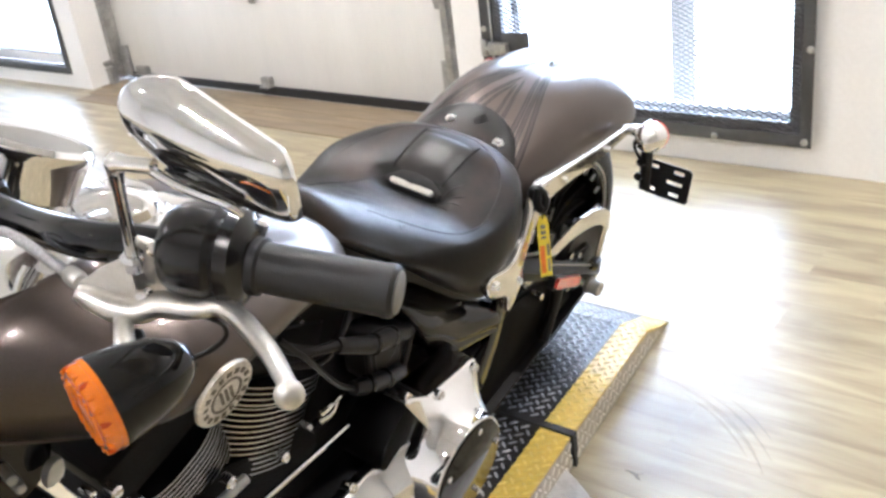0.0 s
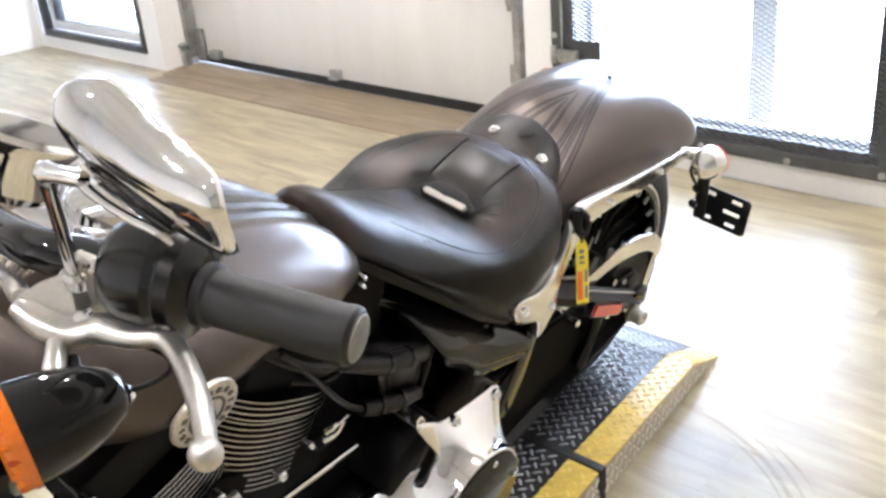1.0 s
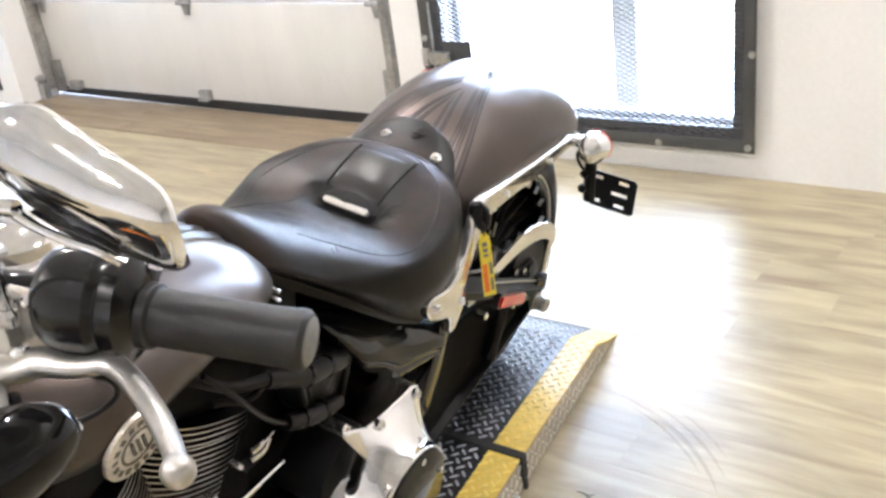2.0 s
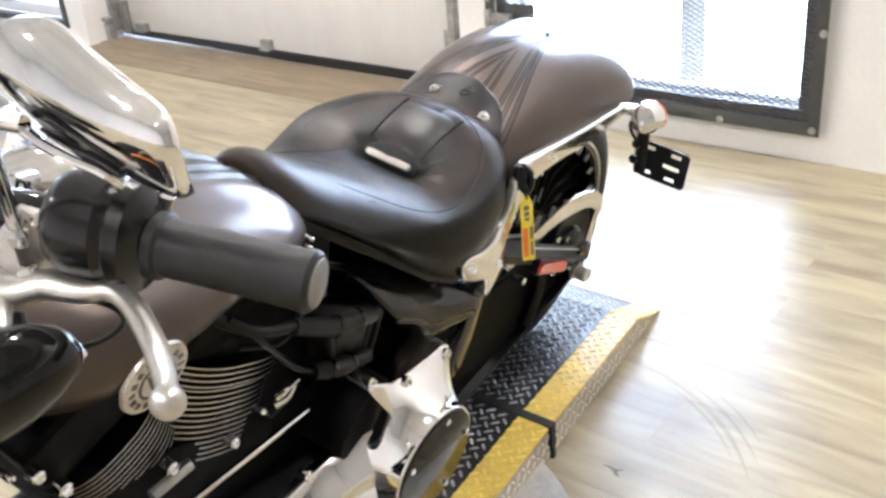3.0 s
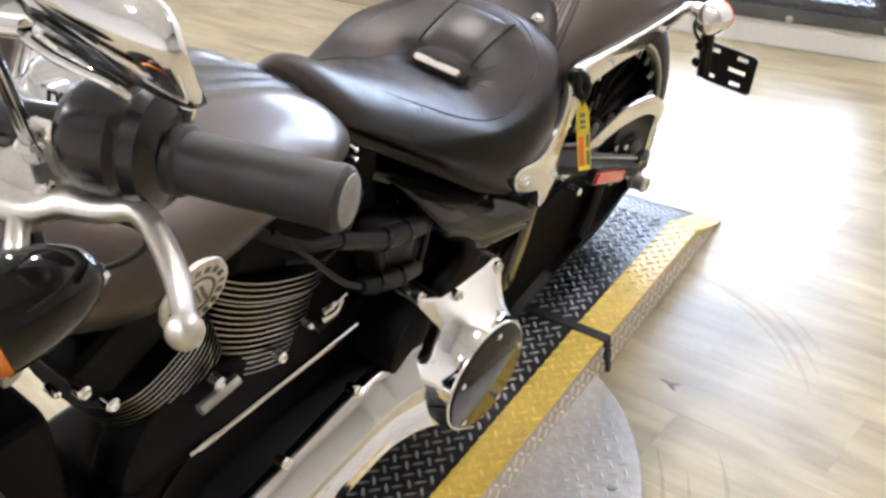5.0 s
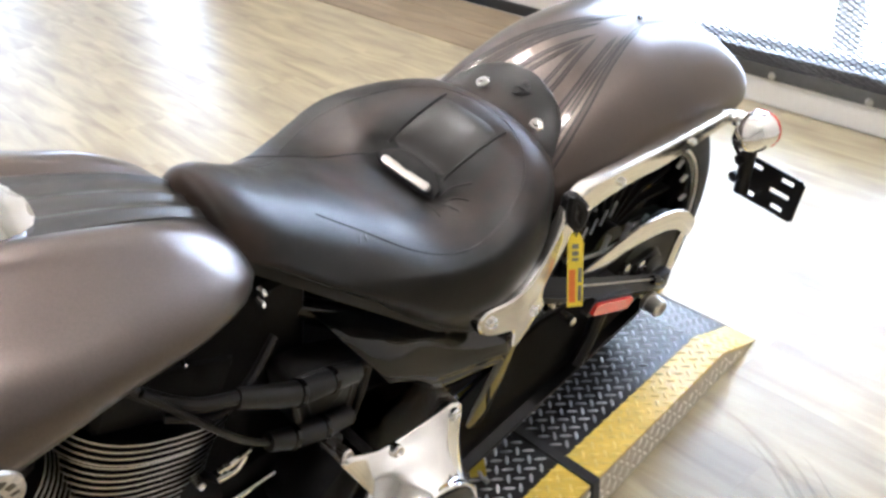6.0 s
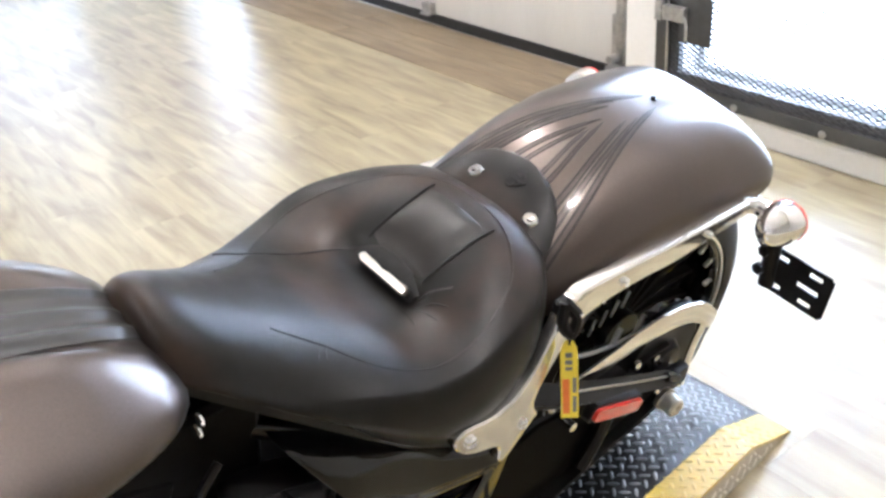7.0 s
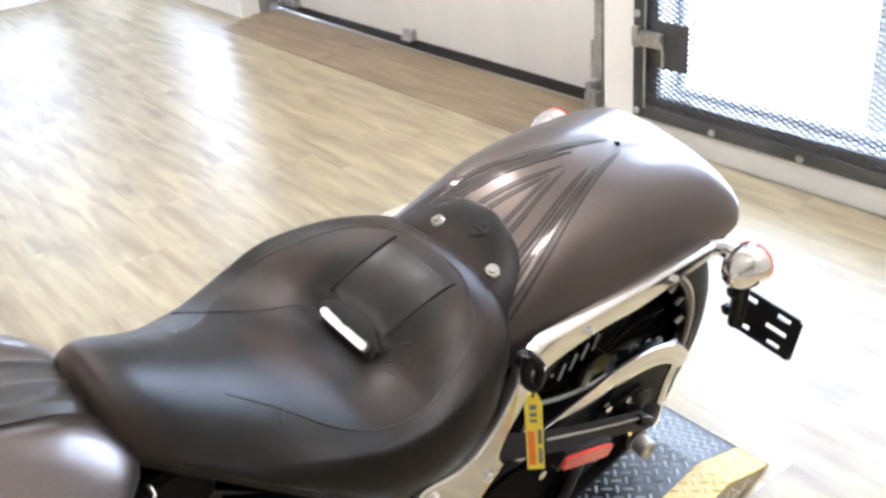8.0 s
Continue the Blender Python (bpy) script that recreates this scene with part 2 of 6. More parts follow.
GLASSBLACK = material("gauge_glass", (0.01, 0.01, 0.011), 0.05, coat=1.0)
FLAKE = material("dry_brown_flake", (0.11, 0.085, 0.055), 0.7, grain=0.3)
SCUFF = material("tyre_scuff", (0.10, 0.085, 0.065), 0.5, alpha=0.075, grain=0.3, grain_scale=30)
CAPGREY = material("pale_grey_cap", (0.20, 0.195, 0.19), 0.5, 0.2, stain=0.2, stain_scale=30, grain=0.15)
BOOT = material("black_rubber_boot", (0.010, 0.010, 0.0105), 0.42, spec=0.28, stain=0.2, stain_scale=18, grain=0.15, bump=0.0004, bump_scale=300)
CABLE = material("braided_cable", (0.30, 0.30, 0.31), 0.4, 0.6, grain=0.3, grain_scale=500)
DAY = glow_material("bright_daylight", (0.93, 0.975, 1.0), WINDOW_GLOW)
SHADEDAY = glow_material("soft_daylight", (0.93, 0.975, 1.0), WINDOW_GLOW * 0.26)
DIMDAY = glow_material("dim_daylight", (0.95, 0.98, 1.0), WINDOW_GLOW * 0.085)
LAMPGLOW = glow_material("lamp_glow", (1.0, 0.82, 0.62), LAMP_GLOW)


# ---- mesh tools ----
def finish(name, bm, mat, sharp=35, solid=0.0):
    bmesh.ops.recalc_face_normals(bm, faces=bm.faces[:])
    me = bpy.data.meshes.new(name)
    bm.to_mesh(me)
    bm.free()
    me.materials.append(mat)
    me.shade_smooth()
    me.set_sharp_from_angle(angle=radians(sharp))
    return me


def thing(name, label, category, m=None, group="", kind=""):
    ob = new(name)
    ob.empty_display_size = 0.1
    if m is not None:
        ob.matrix_basis = m
    return tagged(ob, label, category, group, kind)


def part(name, bm, mat, parent, label="", sharp=35):
    ob = new(name, finish(name, bm, mat, sharp))
    ob.parent = parent
    if label:
        tagged(ob, label)
    return ob


def solo(name, bm, mat, label, category, kind="", group="", sharp=35):
    return tagged(new(name, finish(name, bm, mat, sharp)), label, category, group, kind)


def add_box(bm, lo, hi, bevel=0.0, seg=2):
    r = bmesh.ops.create_cube(bm, size=1.0)
    vs = r["verts"]
    for v in vs:
        v.co = Vector([(lo[i] + hi[i]) / 2 + v.co[i] * (hi[i] - lo[i]) for i in range(3)])
    if bevel:
        es = list({e for v in vs for e in v.link_edges})
        bmesh.ops.bevel(bm, geom=es, offset=bevel, segments=seg, affect="EDGES", profile=0.6)


def box(lo, hi, bevel=0.0, seg=2):
    bm = bmesh.new()
    add_box(bm, lo, hi, bevel, seg)
    return bm


def add_loft(bm, rings, caps=(True, True), closed=True):
    rows = [[bm.verts.new(p) for p in ring] for ring in rings]
    n = len(rows[0])
    for a, b in zip(rows, rows[1:]):
        for i in range(n if closed else n - 1):
            j = (i + 1) % n
            bm.faces.new((a[i], a[j], b[j], b[i]))
    if closed:
        if caps[0]:
            bm.faces.new(rows[0][::-1])
        if caps[1]:
            bm.faces.new(rows[-1])


def loft(rings, caps=(True, True), closed=True):
    bm = bmesh.new()
    add_loft(bm, rings, caps, closed)
    return bm


def frame_of(axis):
    axis = Vector(axis).normalized()
    side = axis.cross(Vector((0, 0, 1)))
    if side.length < 0.05:
        side = axis.cross(Vector((0, 1, 0)))
    side.normalize()
    return axis, side, side.cross(axis)


def add_turned(bm, at, axis, profile, n=32, squash=1.0):
    """A turned shape: profile of (distance along the axis, radius)."""
    axis, s, u = frame_of(axis)
    at = Vector(at)
    rings = []
    for d, r in profile:
        rings.append([at + axis * d + (s * math.cos(a) + u * math.sin(a) * squash) * max(r, 1e-5) for a in (math.tau * i / n for i in range(n))])
    if profile[0] == profile[-1]:
        add_loft(bm, rings, (False, False))
    else:
        add_loft(bm, rings)


def turned(at, axis, profile, n=32, squash=1.0):
    bm = bmesh.new()
    add_turned(bm, at, axis, profile, n, squash)
    return bm


def smooth_path(pts, step=6):
    pts = [Vector(p) for p in pts]
    if len(pts) < 3:
        return pts
    ext = [2 * pts[0] - pts[1], *pts, 2 * pts[-1] - pts[-2]]
    out = []
    for i in range(1, len(ext) - 2):
        a, b, c, d = ext[i - 1:i + 3]
        for k in range(step):
            t = k / step
            out.append(0.5 * ((2 * b) + (c - a) * t + (2 * a - 5 * b + 4 * c - d) * t * t + (3 * b - a - 3 * c + d) * t ** 3))
    out.append(pts[-1])
    return out


def add_tube(bm, pts, radius, n=12, step=6, flat=1.0, upward=None):
    """A tube along a smooth path; radius a number or one for each end to end point, flat squashes it."""
    path = smooth_path(pts, step)
    rings = []
    side = None
    for i, p in enumerate(path):
        d = (path[min(i + 1, len(path) - 1)] - path[max(i - 1, 0)]).normalized()
        if side is None:
            side = d.cross(Vector(upward) if upward else (Vector((0, 0, 1)) if abs(d.z) < 0.9 else Vector((1, 0, 0)))).normalized()
        side = (side - d * side.dot(d)).normalized()
        up = side.cross(d)
        if isinstance(radius, (int, float)):
            r = radius
        else:
            f = i / (len(path) - 1) * (len(radius) - 1)
            k = min(int(f), len(radius) - 2)
            r = radius[k] + (radius[k + 1] - radius[k]) * (f - k)
        rings.append([p + side * r * math.cos(a) + up * r * flat * math.sin(a) for a in (math.tau * j / n for j in range(n))])
    add_loft(bm, rings)


def tube(pts, radius, n=12, step=6, flat=1.0, upward=None):
    bm = bmesh.new()
    add_tube(bm, pts, radius, n, step, flat, upward)
    return bm


def add_slab(bm, outline, y0, y1, bevel=0.0, plane="xz", seg=2):
    """A flat outline given thickness, with rounded rims."""
    def put(a, b, d):
        return {"xz": (a, d, b), "xy": (a, b, d), "yz": (d, a, b)}[plane]
    lo = [bm.verts.new(put(a, b, y0)) for a, b in outline]
    hi = [bm.verts.new(put(a, b, y1)) for a, b in outline]
    n = len(lo)
    faces = [bm.faces.new(lo[::-1]), bm.faces.new(hi)]
    for i in range(n):
        faces.append(bm.faces.new((lo[i], lo[(i + 1) % n], hi[(i + 1) % n], hi[i])))
    bmesh.ops.recalc_face_normals(bm, faces=faces)
    if bevel:
        es = [e for e in {e for f in faces[:2] for e in f.edges}]
        bmesh.ops.bevel(bm, geom=es, offset=bevel, segments=seg, affect="EDGES", profile=0.6)


def slab(outline, y0, y1, bevel=0.0, plane="xz", seg=2):
    bm = bmesh.new()
    add_slab(bm, outline, y0, y1, bevel, plane, seg)
    return bm


def rounded(pts, step=4):
    """A closed outline through the points, with soft corners."""
    n = len(pts)
    out = []
    for i in range(n):
        a, b, c, d = (Vector((*pts[(i + k) % n], 0)) for k in (-1, 0, 1, 2))
        for k in range(step):
            t = k / step
            p = 0.5 * ((2 * b) + (c - a) * t + (2 * a - 5 * b + 4 * c - d) * t * t + (3 * b - a - 3 * c + d) * t ** 3)
            out.append((p.x, p.y))
    return out


def curve(keys):
    """A smooth function through (x, value) keys, with no overshoot."""
    keys = sorted(keys)
    xs = [k[0] for k in keys]
    ys = [k[1] for k in keys]
    sl = [(ys[i + 1] - ys[i]) / (xs[i + 1] - xs[i]) for i in range(len(xs) - 1)]
    ms = [sl[0]] + [0.0 if sl[i - 1] * sl[i] <= 0 else 2 * sl[i - 1] * sl[i] / (sl[i - 1] + sl[i]) for i in range(1, len(sl))] + [sl[-1]]

    def at(x):
        x = min(max(x, xs[0]), xs[-1])
        i = 0
        while i < len(xs) - 2 and x > xs[i + 1]:
            i += 1
        h = xs[i + 1] - xs[i]
        t = (x - xs[i]) / h
        return ((2 * t ** 3 - 3 * t * t + 1) * ys[i] + (t ** 3 - 2 * t * t + t) * h * ms[i]
                + (-2 * t ** 3 + 3 * t * t) * ys[i + 1] + (t ** 3 - t * t) * h * ms[i + 1])
    return at


def raw_mesh(name, verts, faces, mat):
    me = bpy.data.meshes.new(name)
    me.from_pydata(verts, [], faces)
    me.materials.append(mat)
    me.update()
    return me


# ---- the room ----
NORTH_LEFT, NORTH = 3.80, 3.88      # inner faces of the window wall
OUT = 4.13
WEST = -6.63                         # inner face of the end wall
WW0, WW1 = 2.35, 3.33                # window in the end wall
EAST = 4.6                           # inner face of the wall behind the camera
bm = bmesh.new()
for lo, hi in (((-6.85, NORTH_LEFT, -0.02), (-6.58, OUT, 4.0)), ((-6.58, NORTH_LEFT, -0.02), (-5.16, OUT, 0.10)),
               ((-6.58, NORTH_LEFT, 2.2), (-5.16, OUT, 4.0)), ((-5.16, NORTH_LEFT, -0.02), (-4.95, OUT, 4.0)),
               ((-4.95, NORTH_LEFT, 2.45), (-2.105, OUT, 4.0)), ((-2.105, NORTH_LEFT + 0.05, -0.02), (-1.915, OUT, 4.0)),
               ((-1.915, NORTH, -0.02), (-0.64, OUT, 0.140)), ((-1.915, NORTH, 2.15), (-0.64, OUT, 4.0)),
               ((-0.64, NORTH, -0.02), (EAST, OUT, 4.0))):
    add_box(bm, lo, hi)
solo("wall_north", bm, WALL, "white painted wall with window, gate and door openings", "wall", "structure")
solo("wall_south", box((-6.85, -4.2, -0.02), (EAST, -4.0, 4.0)), WALL, "plain white painted wall", "wall", "structure")
solo("wall_east", box((EAST, -4.2, -0.02), (EAST + 0.2, OUT, 4.0)), FARWALL, "plain pale grey painted wall", "wall", "structure")
bm = bmesh.new()
for lo, hi in (((-6.85, -4.0, -0.02), (-6.63, WW0, 4.0)), ((-6.85, WW0, -0.02), (-6.63, WW1, 0.10)), ((-6.85, WW0, 2.2), (-6.63, WW1, 4.0)), ((-6.85, WW1, -0.02), (-6.63, NORTH_LEFT, 4.0))):
    add_box(bm, lo, hi)
solo("wall_west", bm, WALL, "white painted end wall with a low window", "wall", "structure")
solo("ceiling", box((-6.85, -4.2, 4.0), (EAST + 0.2, OUT, 4.1)), CEIL, "plain pale ceiling with round downlights", "ceiling", "structure")
solo("ground", box((-60, OUT, -0.06), (60, 60, -0.03)), YARD, "pale concrete yard outside the windows", "ground", "structure")
solo("backdrop", box((-3.5, 4.52, -0.4), (6, 4.54, 5.0)), DAY, "white daylight outside the gated window", "backdrop", "structure")
solo("backdrop", box((-14, 4.95, -0.4), (-3.504, 4.97, 5.0)), SHADEDAY, "softer daylight outside the small window", "backdrop", "structure")
solo("backdrop", box((-8.02, -2.0, -0.4), (-8.0, 4.9, 4.0)), DIMDAY, "softer daylight outside the end window", "backdrop", "structure")
floor = solo("floor", box((-6.85, -4.0, -0.05), (EAST, OUT, -0.006)), SUBFLOOR, "pale oak vinyl plank floor with a satin sheen", "floor", "structure")

# ceiling lamps, seen as small warm lights in the paint and chrome
def ceiling_lamp(x, y):
    lamp = thing("ceiling_lamp", "round white ceiling downlight, lit warm white", "lamp", pose(x, y, 4.0), group="ceiling downlights")
    part("housing", turned((0, 0, 0), (0, 0, -1), [(0, 0.10), (0.05, 0.10), (0.06, 0.095), (0.06, 0.068), (0.03, 0.064), (0.03, 0.0)], 28), FRAMEWHITE, lamp)
    part("lens", turned((0, 0, -0.034), (0, 0, -1), [(0, 0.060), (0.008, 0.054), (0.012, 0.0)], 24), LAMPGLOW, lamp)
    return lamp


for lx in (-3.93, -1.53, 0.87):
    for ly in (-1.2, 2.9):
        ceiling_lamp(lx, ly)

# garage door
garage = thing("garage_door", "closed cream sectional garage door with steel tracks", "door", kind="structure")
DY = 4.05
for i, (z0, z1) in enumerate(((0.035, 0.560), (0.565, 1.110), (1.115, 1.660), (1.665, 2.45))):
    panel = part("panel", box((-4.948, DY, z0), (-2.107, DY + 0.045, z1), 0.004), DOORPAINT, garage)
bm = bmesh.new()
add_slab(bm, [(-4.945, 0.016), (-3.35, 0.002), (-2.11, 0.002), (-2.11, 0.050), (-4.945, 0.052)], DY - 0.012, DY + 0.02, 0.003)
part("bottom_seal", bm, SEAL, garage, "black rubber bottom seal")
for hx in (-4.86, -3.595, -2.335):
    bm = bmesh.new()
    add_slab(bm, [(hx - 0.05, 0.66), (hx + 0.05, 0.66), (hx + 0.035, 0.58), (hx + 0.018, 0.50), (hx - 0.018, 0.50), (hx - 0.035, 0.58)], DY - 0.012, DY - 0.001, 0.002)
    add_turned(bm, (hx - 0.05, DY - 0.018, 0.565), (1, 0, 0), [(0, 0.012), (0.1, 0.012)], 12)
    part("hinge", bm, GALV, garage, "galvanised door hinge")
for bx, bw, bh in ((-4.72, 0.10, 0.05), (-3.585, 0.07, 0.055)):
    bm = box((bx - bw / 2, DY - 0.035, 0.05), (bx + bw / 2, DY - 0.001, 0.05 + bh), 0.004)
    add_box(bm, (bx - bw / 2, DY - 0.05, 0.05), (bx + bw / 2, DY - 0.034, 0.062), 0.002)
    part("bottom_bracket", bm, GALV, garage, "small galvanised bracket")
for tx, s in ((-4.93, 1), (-2.25, -1)):
    bm = bmesh.new()
    add_box(bm, (tx - 0.018, DY - 0.075, 0.05), (tx - 0.012, DY - 0.005, 2.4))
    add_box(bm, (tx + 0.012, DY - 0.075, 0.05), (tx + 0.018, DY - 0.005, 2.4))
    add_box(bm, (tx - 0.018, DY - 0.082, 0.05), (tx + 0.018, DY - 0.075, 2.4))
    part("track", bm, GALV, garage, "galvanised vertical track")
    bm = box((min(tx + s * 0.02, tx + s * 0.09), DY - 0.03, 0.03), (max(tx + s * 0.02, tx + s * 0.09), DY - 0.004, 0.27 if s < 0 else 0.22), 0.003)
    add_box(bm, (tx - 0.03, DY - 0.13, 0.0), (tx + 0.03, DY - 0.085, 0.10), 0.004)
    add_turned(bm, (tx, DY - 0.14, 0.13), (0, 1, 0), [(0, 0.015), (0.012, 0.018), (0.05, 0.018)], 16)
    for k in range(3):
        add_turned(bm, (tx + s * 0.055, DY - 0.03, 0.06 + 0.06 * k), (0, -1, 0), [(0, 0.009), (0.006, 0.008), (0.008, 0)], 10)
    part("roller_bracket", bm, GALV, garage, "bolted galvanised roller bracket")
solo("door_sill", box((-4.95, 4.034, -0.02), (-2.105, OUT, 0.0015)), CONCRETE, "grey concrete sill under the garage door", "sill", "structure")

# glazed door behind the steel gate
glazed = thing("window_1", "white framed window behind the gate, bright outside", "window", kind="structure")
WY = 4.02
for nm, lo, hi in (("bottom_rail", (-1.912, WY, 0.142), (-0.643, WY + 0.05, 0.162)), ("stile", (-1.912, WY, 0.164), (-1.89, WY + 0.05, 2.05)),
                   ("stile", (-0.665, WY, 0.164), (-0.643, WY + 0.05, 2.05)),
                   ("top_rail", (-1.912, WY, 2.052), (-0.643, WY + 0.05, 2.145))):
    part(nm, box(lo, hi, 0.004), FRAMEWHITE, glazed)
g = part("pane", box((-1.89, WY + 0.02, 0.162), (-0.665, WY + 0.026, 2.053)), GLASS, glazed)
g.visible_shadow = False

yard_post = solo("yard_post", box((-1.365, 4.36, -0.03), (-1.255, 4.43, 3.0), 0.01), POSTPAINT, "grey post out in the yard", "post")

# steel security gate with expanded metal
gate = thing("security_gate", "dark grey steel security gate with expanded metal mesh", "gate")
GY = NORTH - 0.045
GX0, GX1, GZ0 = -1.953, -0.597, 0.106
bm = bmesh.new()
add_box(bm, (GX0, GY, GZ0), (GX1, GY + 0.006, GZ0 + 0.048), 0.002)
add_box(bm, (GX0 + 0.05, GY + 0.006, GZ0 + 0.042), (GX1 - 0.04, GY + 0.04, GZ0 + 0.048))
part("bottom_rail", bm, GATEPAINT, gate)
part("inner_rail", box((GX0 + 0.052, GY + 0.012, GZ0 + 0.049), (GX1 - 0.042, GY + 0.038, GZ0 + 0.084), 0.003), GATEPAINT, gate)
for x0, x1 in ((GX0, GX0 + 0.050), (GX1 - 0.040, GX1)):
    bm = box((x0, GY - 0.001, GZ0 + 0.002), (x1, GY + 0.005, 2.12), 0.002)
    xi = x1 - 0.006 if x0 == GX0 else x0
    add_box(bm, (xi, GY + 0.005, GZ0 + 0.05), (xi + 0.006, GY + 0.04, 2.12))
    part("stile", bm, GATEPAINT, gate)
part("inner_stile", box((GX0 + 0.054, GY + 0.010, GZ0 + 0.086), (GX0 + 0.096, GY + 0.036, 2.06), 0.003), GATEPAINT, gate)
part("inner_stile", box((GX1 - 0.079, GY + 0.010, GZ0 + 0.086), (GX1 - 0.044, GY + 0.036, 2.06), 0.003), GATEPAINT, gate)
part("top_rail", box((GX0, GY, 2.06), (GX1, GY + 0.006, 2.12), 0.002), GATEPAINT, gate)
bolt_bm = turned((0, 0, 0), (0, -1, 0), [(0, 0.013), (0.003, 0.013), (0.006, 0.010), (0.0075, 0.0)], 16)
bolt_me = finish("bolt", bolt_bm, GALV)
for bx, bz in ((-1.605, 0.124), (-1.274, 0.122), (-0.943, 0.120), (-0.620, 0.128), (-1.935, 0.128), (-0.609, 0.453), (-0.609, 0.85), (-1.935, 0.475), (-1.935, 0.85)):
    b = new("bolt", bolt_me)
    b.parent, b.location = gate, (bx, GY - 0.0015, bz)
part("latch_plate", box((-1.857, GY + 0.0035, 0.300), (-1.722, GY + 0.011, 0.462), 0.002), GATEPAINT, gate)
bm = box((-1.905, GY - 0.03, 0.375), (-1.815, GY - 0.004, 0.425), 0.004)
add_box(bm, (-1.945, GY - 0.022, 0.365), (-1.915, GY - 0.002, 0.435), 0.004)
add_tube(bm, [(-1.93, GY - 0.022, 0.40), (-1.85, GY - 0.022, 0.398), (-1.815, GY - 0.024, 0.392), (-1.802, GY - 0.026, 0.365), (-1.802, GY - 0.026, 0.318)], 0.0055, 10)
add_tube(bm, [(-1.893, GY - 0.010, 0.62), (-1.893, GY - 0.010, 0.15)], 0.005, 8)
part("latch_bolt", bm, GALV, gate, "galvanised sliding latch with bent handle")
verts, faces = [], []
LWD, SWD = 0.036, 0.0175
nx, nz = int((GX1 - GX0 - 0.105) / LWD) + 1, int(1.90 / SWD)


def strand(x0, z0, x1, z1, y):
    """One slanted strand of the expanded metal."""
    d = Vector((x1 - x0, 0, z1 - z0)).normalized()
    s = Vector((-d.z, 0, d.x)) * 0.0016
    k = len(verts)
    for (x, z) in ((x0, z0), (x1, z1)):
        for sy, sg in ((0.0, 1), (0.0, -1), (0.003, -1), (0.003, 1)):
            verts.append((x + s.x * sg, y + sy + (0.002 if sg > 0 else 0.0), z + s.z * sg))
    for i in range(4):
        j = (i + 1) % 4
        faces.append((k + i, k + j, k + 4 + j, k + 4 + i))


for i in range(nx):
    for j in range(nz):
        x, z = GX0 + 0.054 + i * LWD, GZ0 + 0.050 + j * SWD
        strand(x, z, x + LWD / 2, z + SWD / 2, GY + 0.006)
        strand(x + LWD / 2, z + SWD / 2, x + LWD, z, GY + 0.006)
        strand(x, z + SWD, x + LWD / 2, z + SWD / 2, GY + 0.006)
        strand(x + LWD / 2, z + SWD / 2, x + LWD, z + SWD, GY + 0.006)
mesh_ob = new("mesh", raw_mesh("mesh", verts, faces, MESHSTEEL))
mesh_ob.parent = gate
tagged(mesh_ob, "grey expanded metal mesh", kind="stuff")

# left window
win2 = thing("window_2", "dark framed window close to the floor, bright outside", "window", kind="structure")
wy = NORTH_LEFT + 0.015


def ring_frame(name, x0, x1, z0, z1, w, y0, y1, mat, parent):
    bm = bmesh.new()
    add_box(bm, (x0, y0, z0), (x1, y1, z0 + w), 0.003)
    add_box(bm, (x0, y0, z1 - w), (x1, y1, z1), 0.003)
    add_box(bm, (x0, y0, z0 + w), (x0 + w, y1, z1 - w), 0.003)
    add_box(bm, (x1 - w, y0, z0 + w), (x1, y1, z1 - w), 0.003)
    return part(name, bm, mat, parent)


ring_frame("outer_frame", -6.535, -5.13, 0.088, 2.19, 0.044, NORTH_LEFT - 0.012, wy + 0.03, GATEPAINT, win2)
ring_frame("white_liner", -6.49, -5.175, 0.133, 2.145, 0.06, wy + 0.03, wy + 0.09, FRAMEWHITE, win2)
ring_frame("sash", -6.44, -5.225, 0.150, 2.10, 0.046, wy + 0.032, wy + 0.028 + 0.07, GATEPAINT, win2)
g = part("pane", box((-6.394, wy + 0.06, 0.196), (-5.271, wy + 0.066, 2.054)), GLASS, win2)
g.visible_shadow = False

# window in the end wall, of the same kind
win3 = thing("window_3", "dark framed low window in the end wall, bright outside", "window", pose(-6.63, 0, 0, 0, 0, 90), kind="structure")
ring_frame("outer_frame", WW0 - 0.03, WW1 + 0.03, 0.088, 2.19, 0.044, -0.012, 0.045, GATEPAINT, win3)
ring_frame("sash", WW0 + 0.02, WW1 - 0.02, 0.135, 2.14, 0.046, 0.047, 0.11, GATEPAINT, win3)
g = part("pane", box((WW0 + 0.067, 0.075, 0.182), (WW1 - 0.067, 0.081, 2.093)), GLASS, win3)
g.visible_shadow = False

# ---- motorcycle platform with turntable ----
PU, PV = Vector((-1.0, 0.0, 0.0)), Vector((-0.138, 0.990, 0.0))
PO = Vector((-0.503, 2.092, 0.0))
PW, RAMP, FRONT, HGT = 0.58, 0.640, -1.95, 0.082
KNEE, KNEE_H = 0.482, 0.067


def plat(u, v, h):
    return PO + PU * u + PV * v + Vector((0, 0, h))


def ramp_h(v):
    if v <= 0:
        return HGT
    if v < KNEE:
        return HGT - (HGT - KNEE_H) * v / KNEE
    return max(0.004, KNEE_H * (RAMP - v) / (RAMP - KNEE))


platform = thing("motorcycle_platform", "black tread plate platform with yellow edges and rear ramp", "platform")


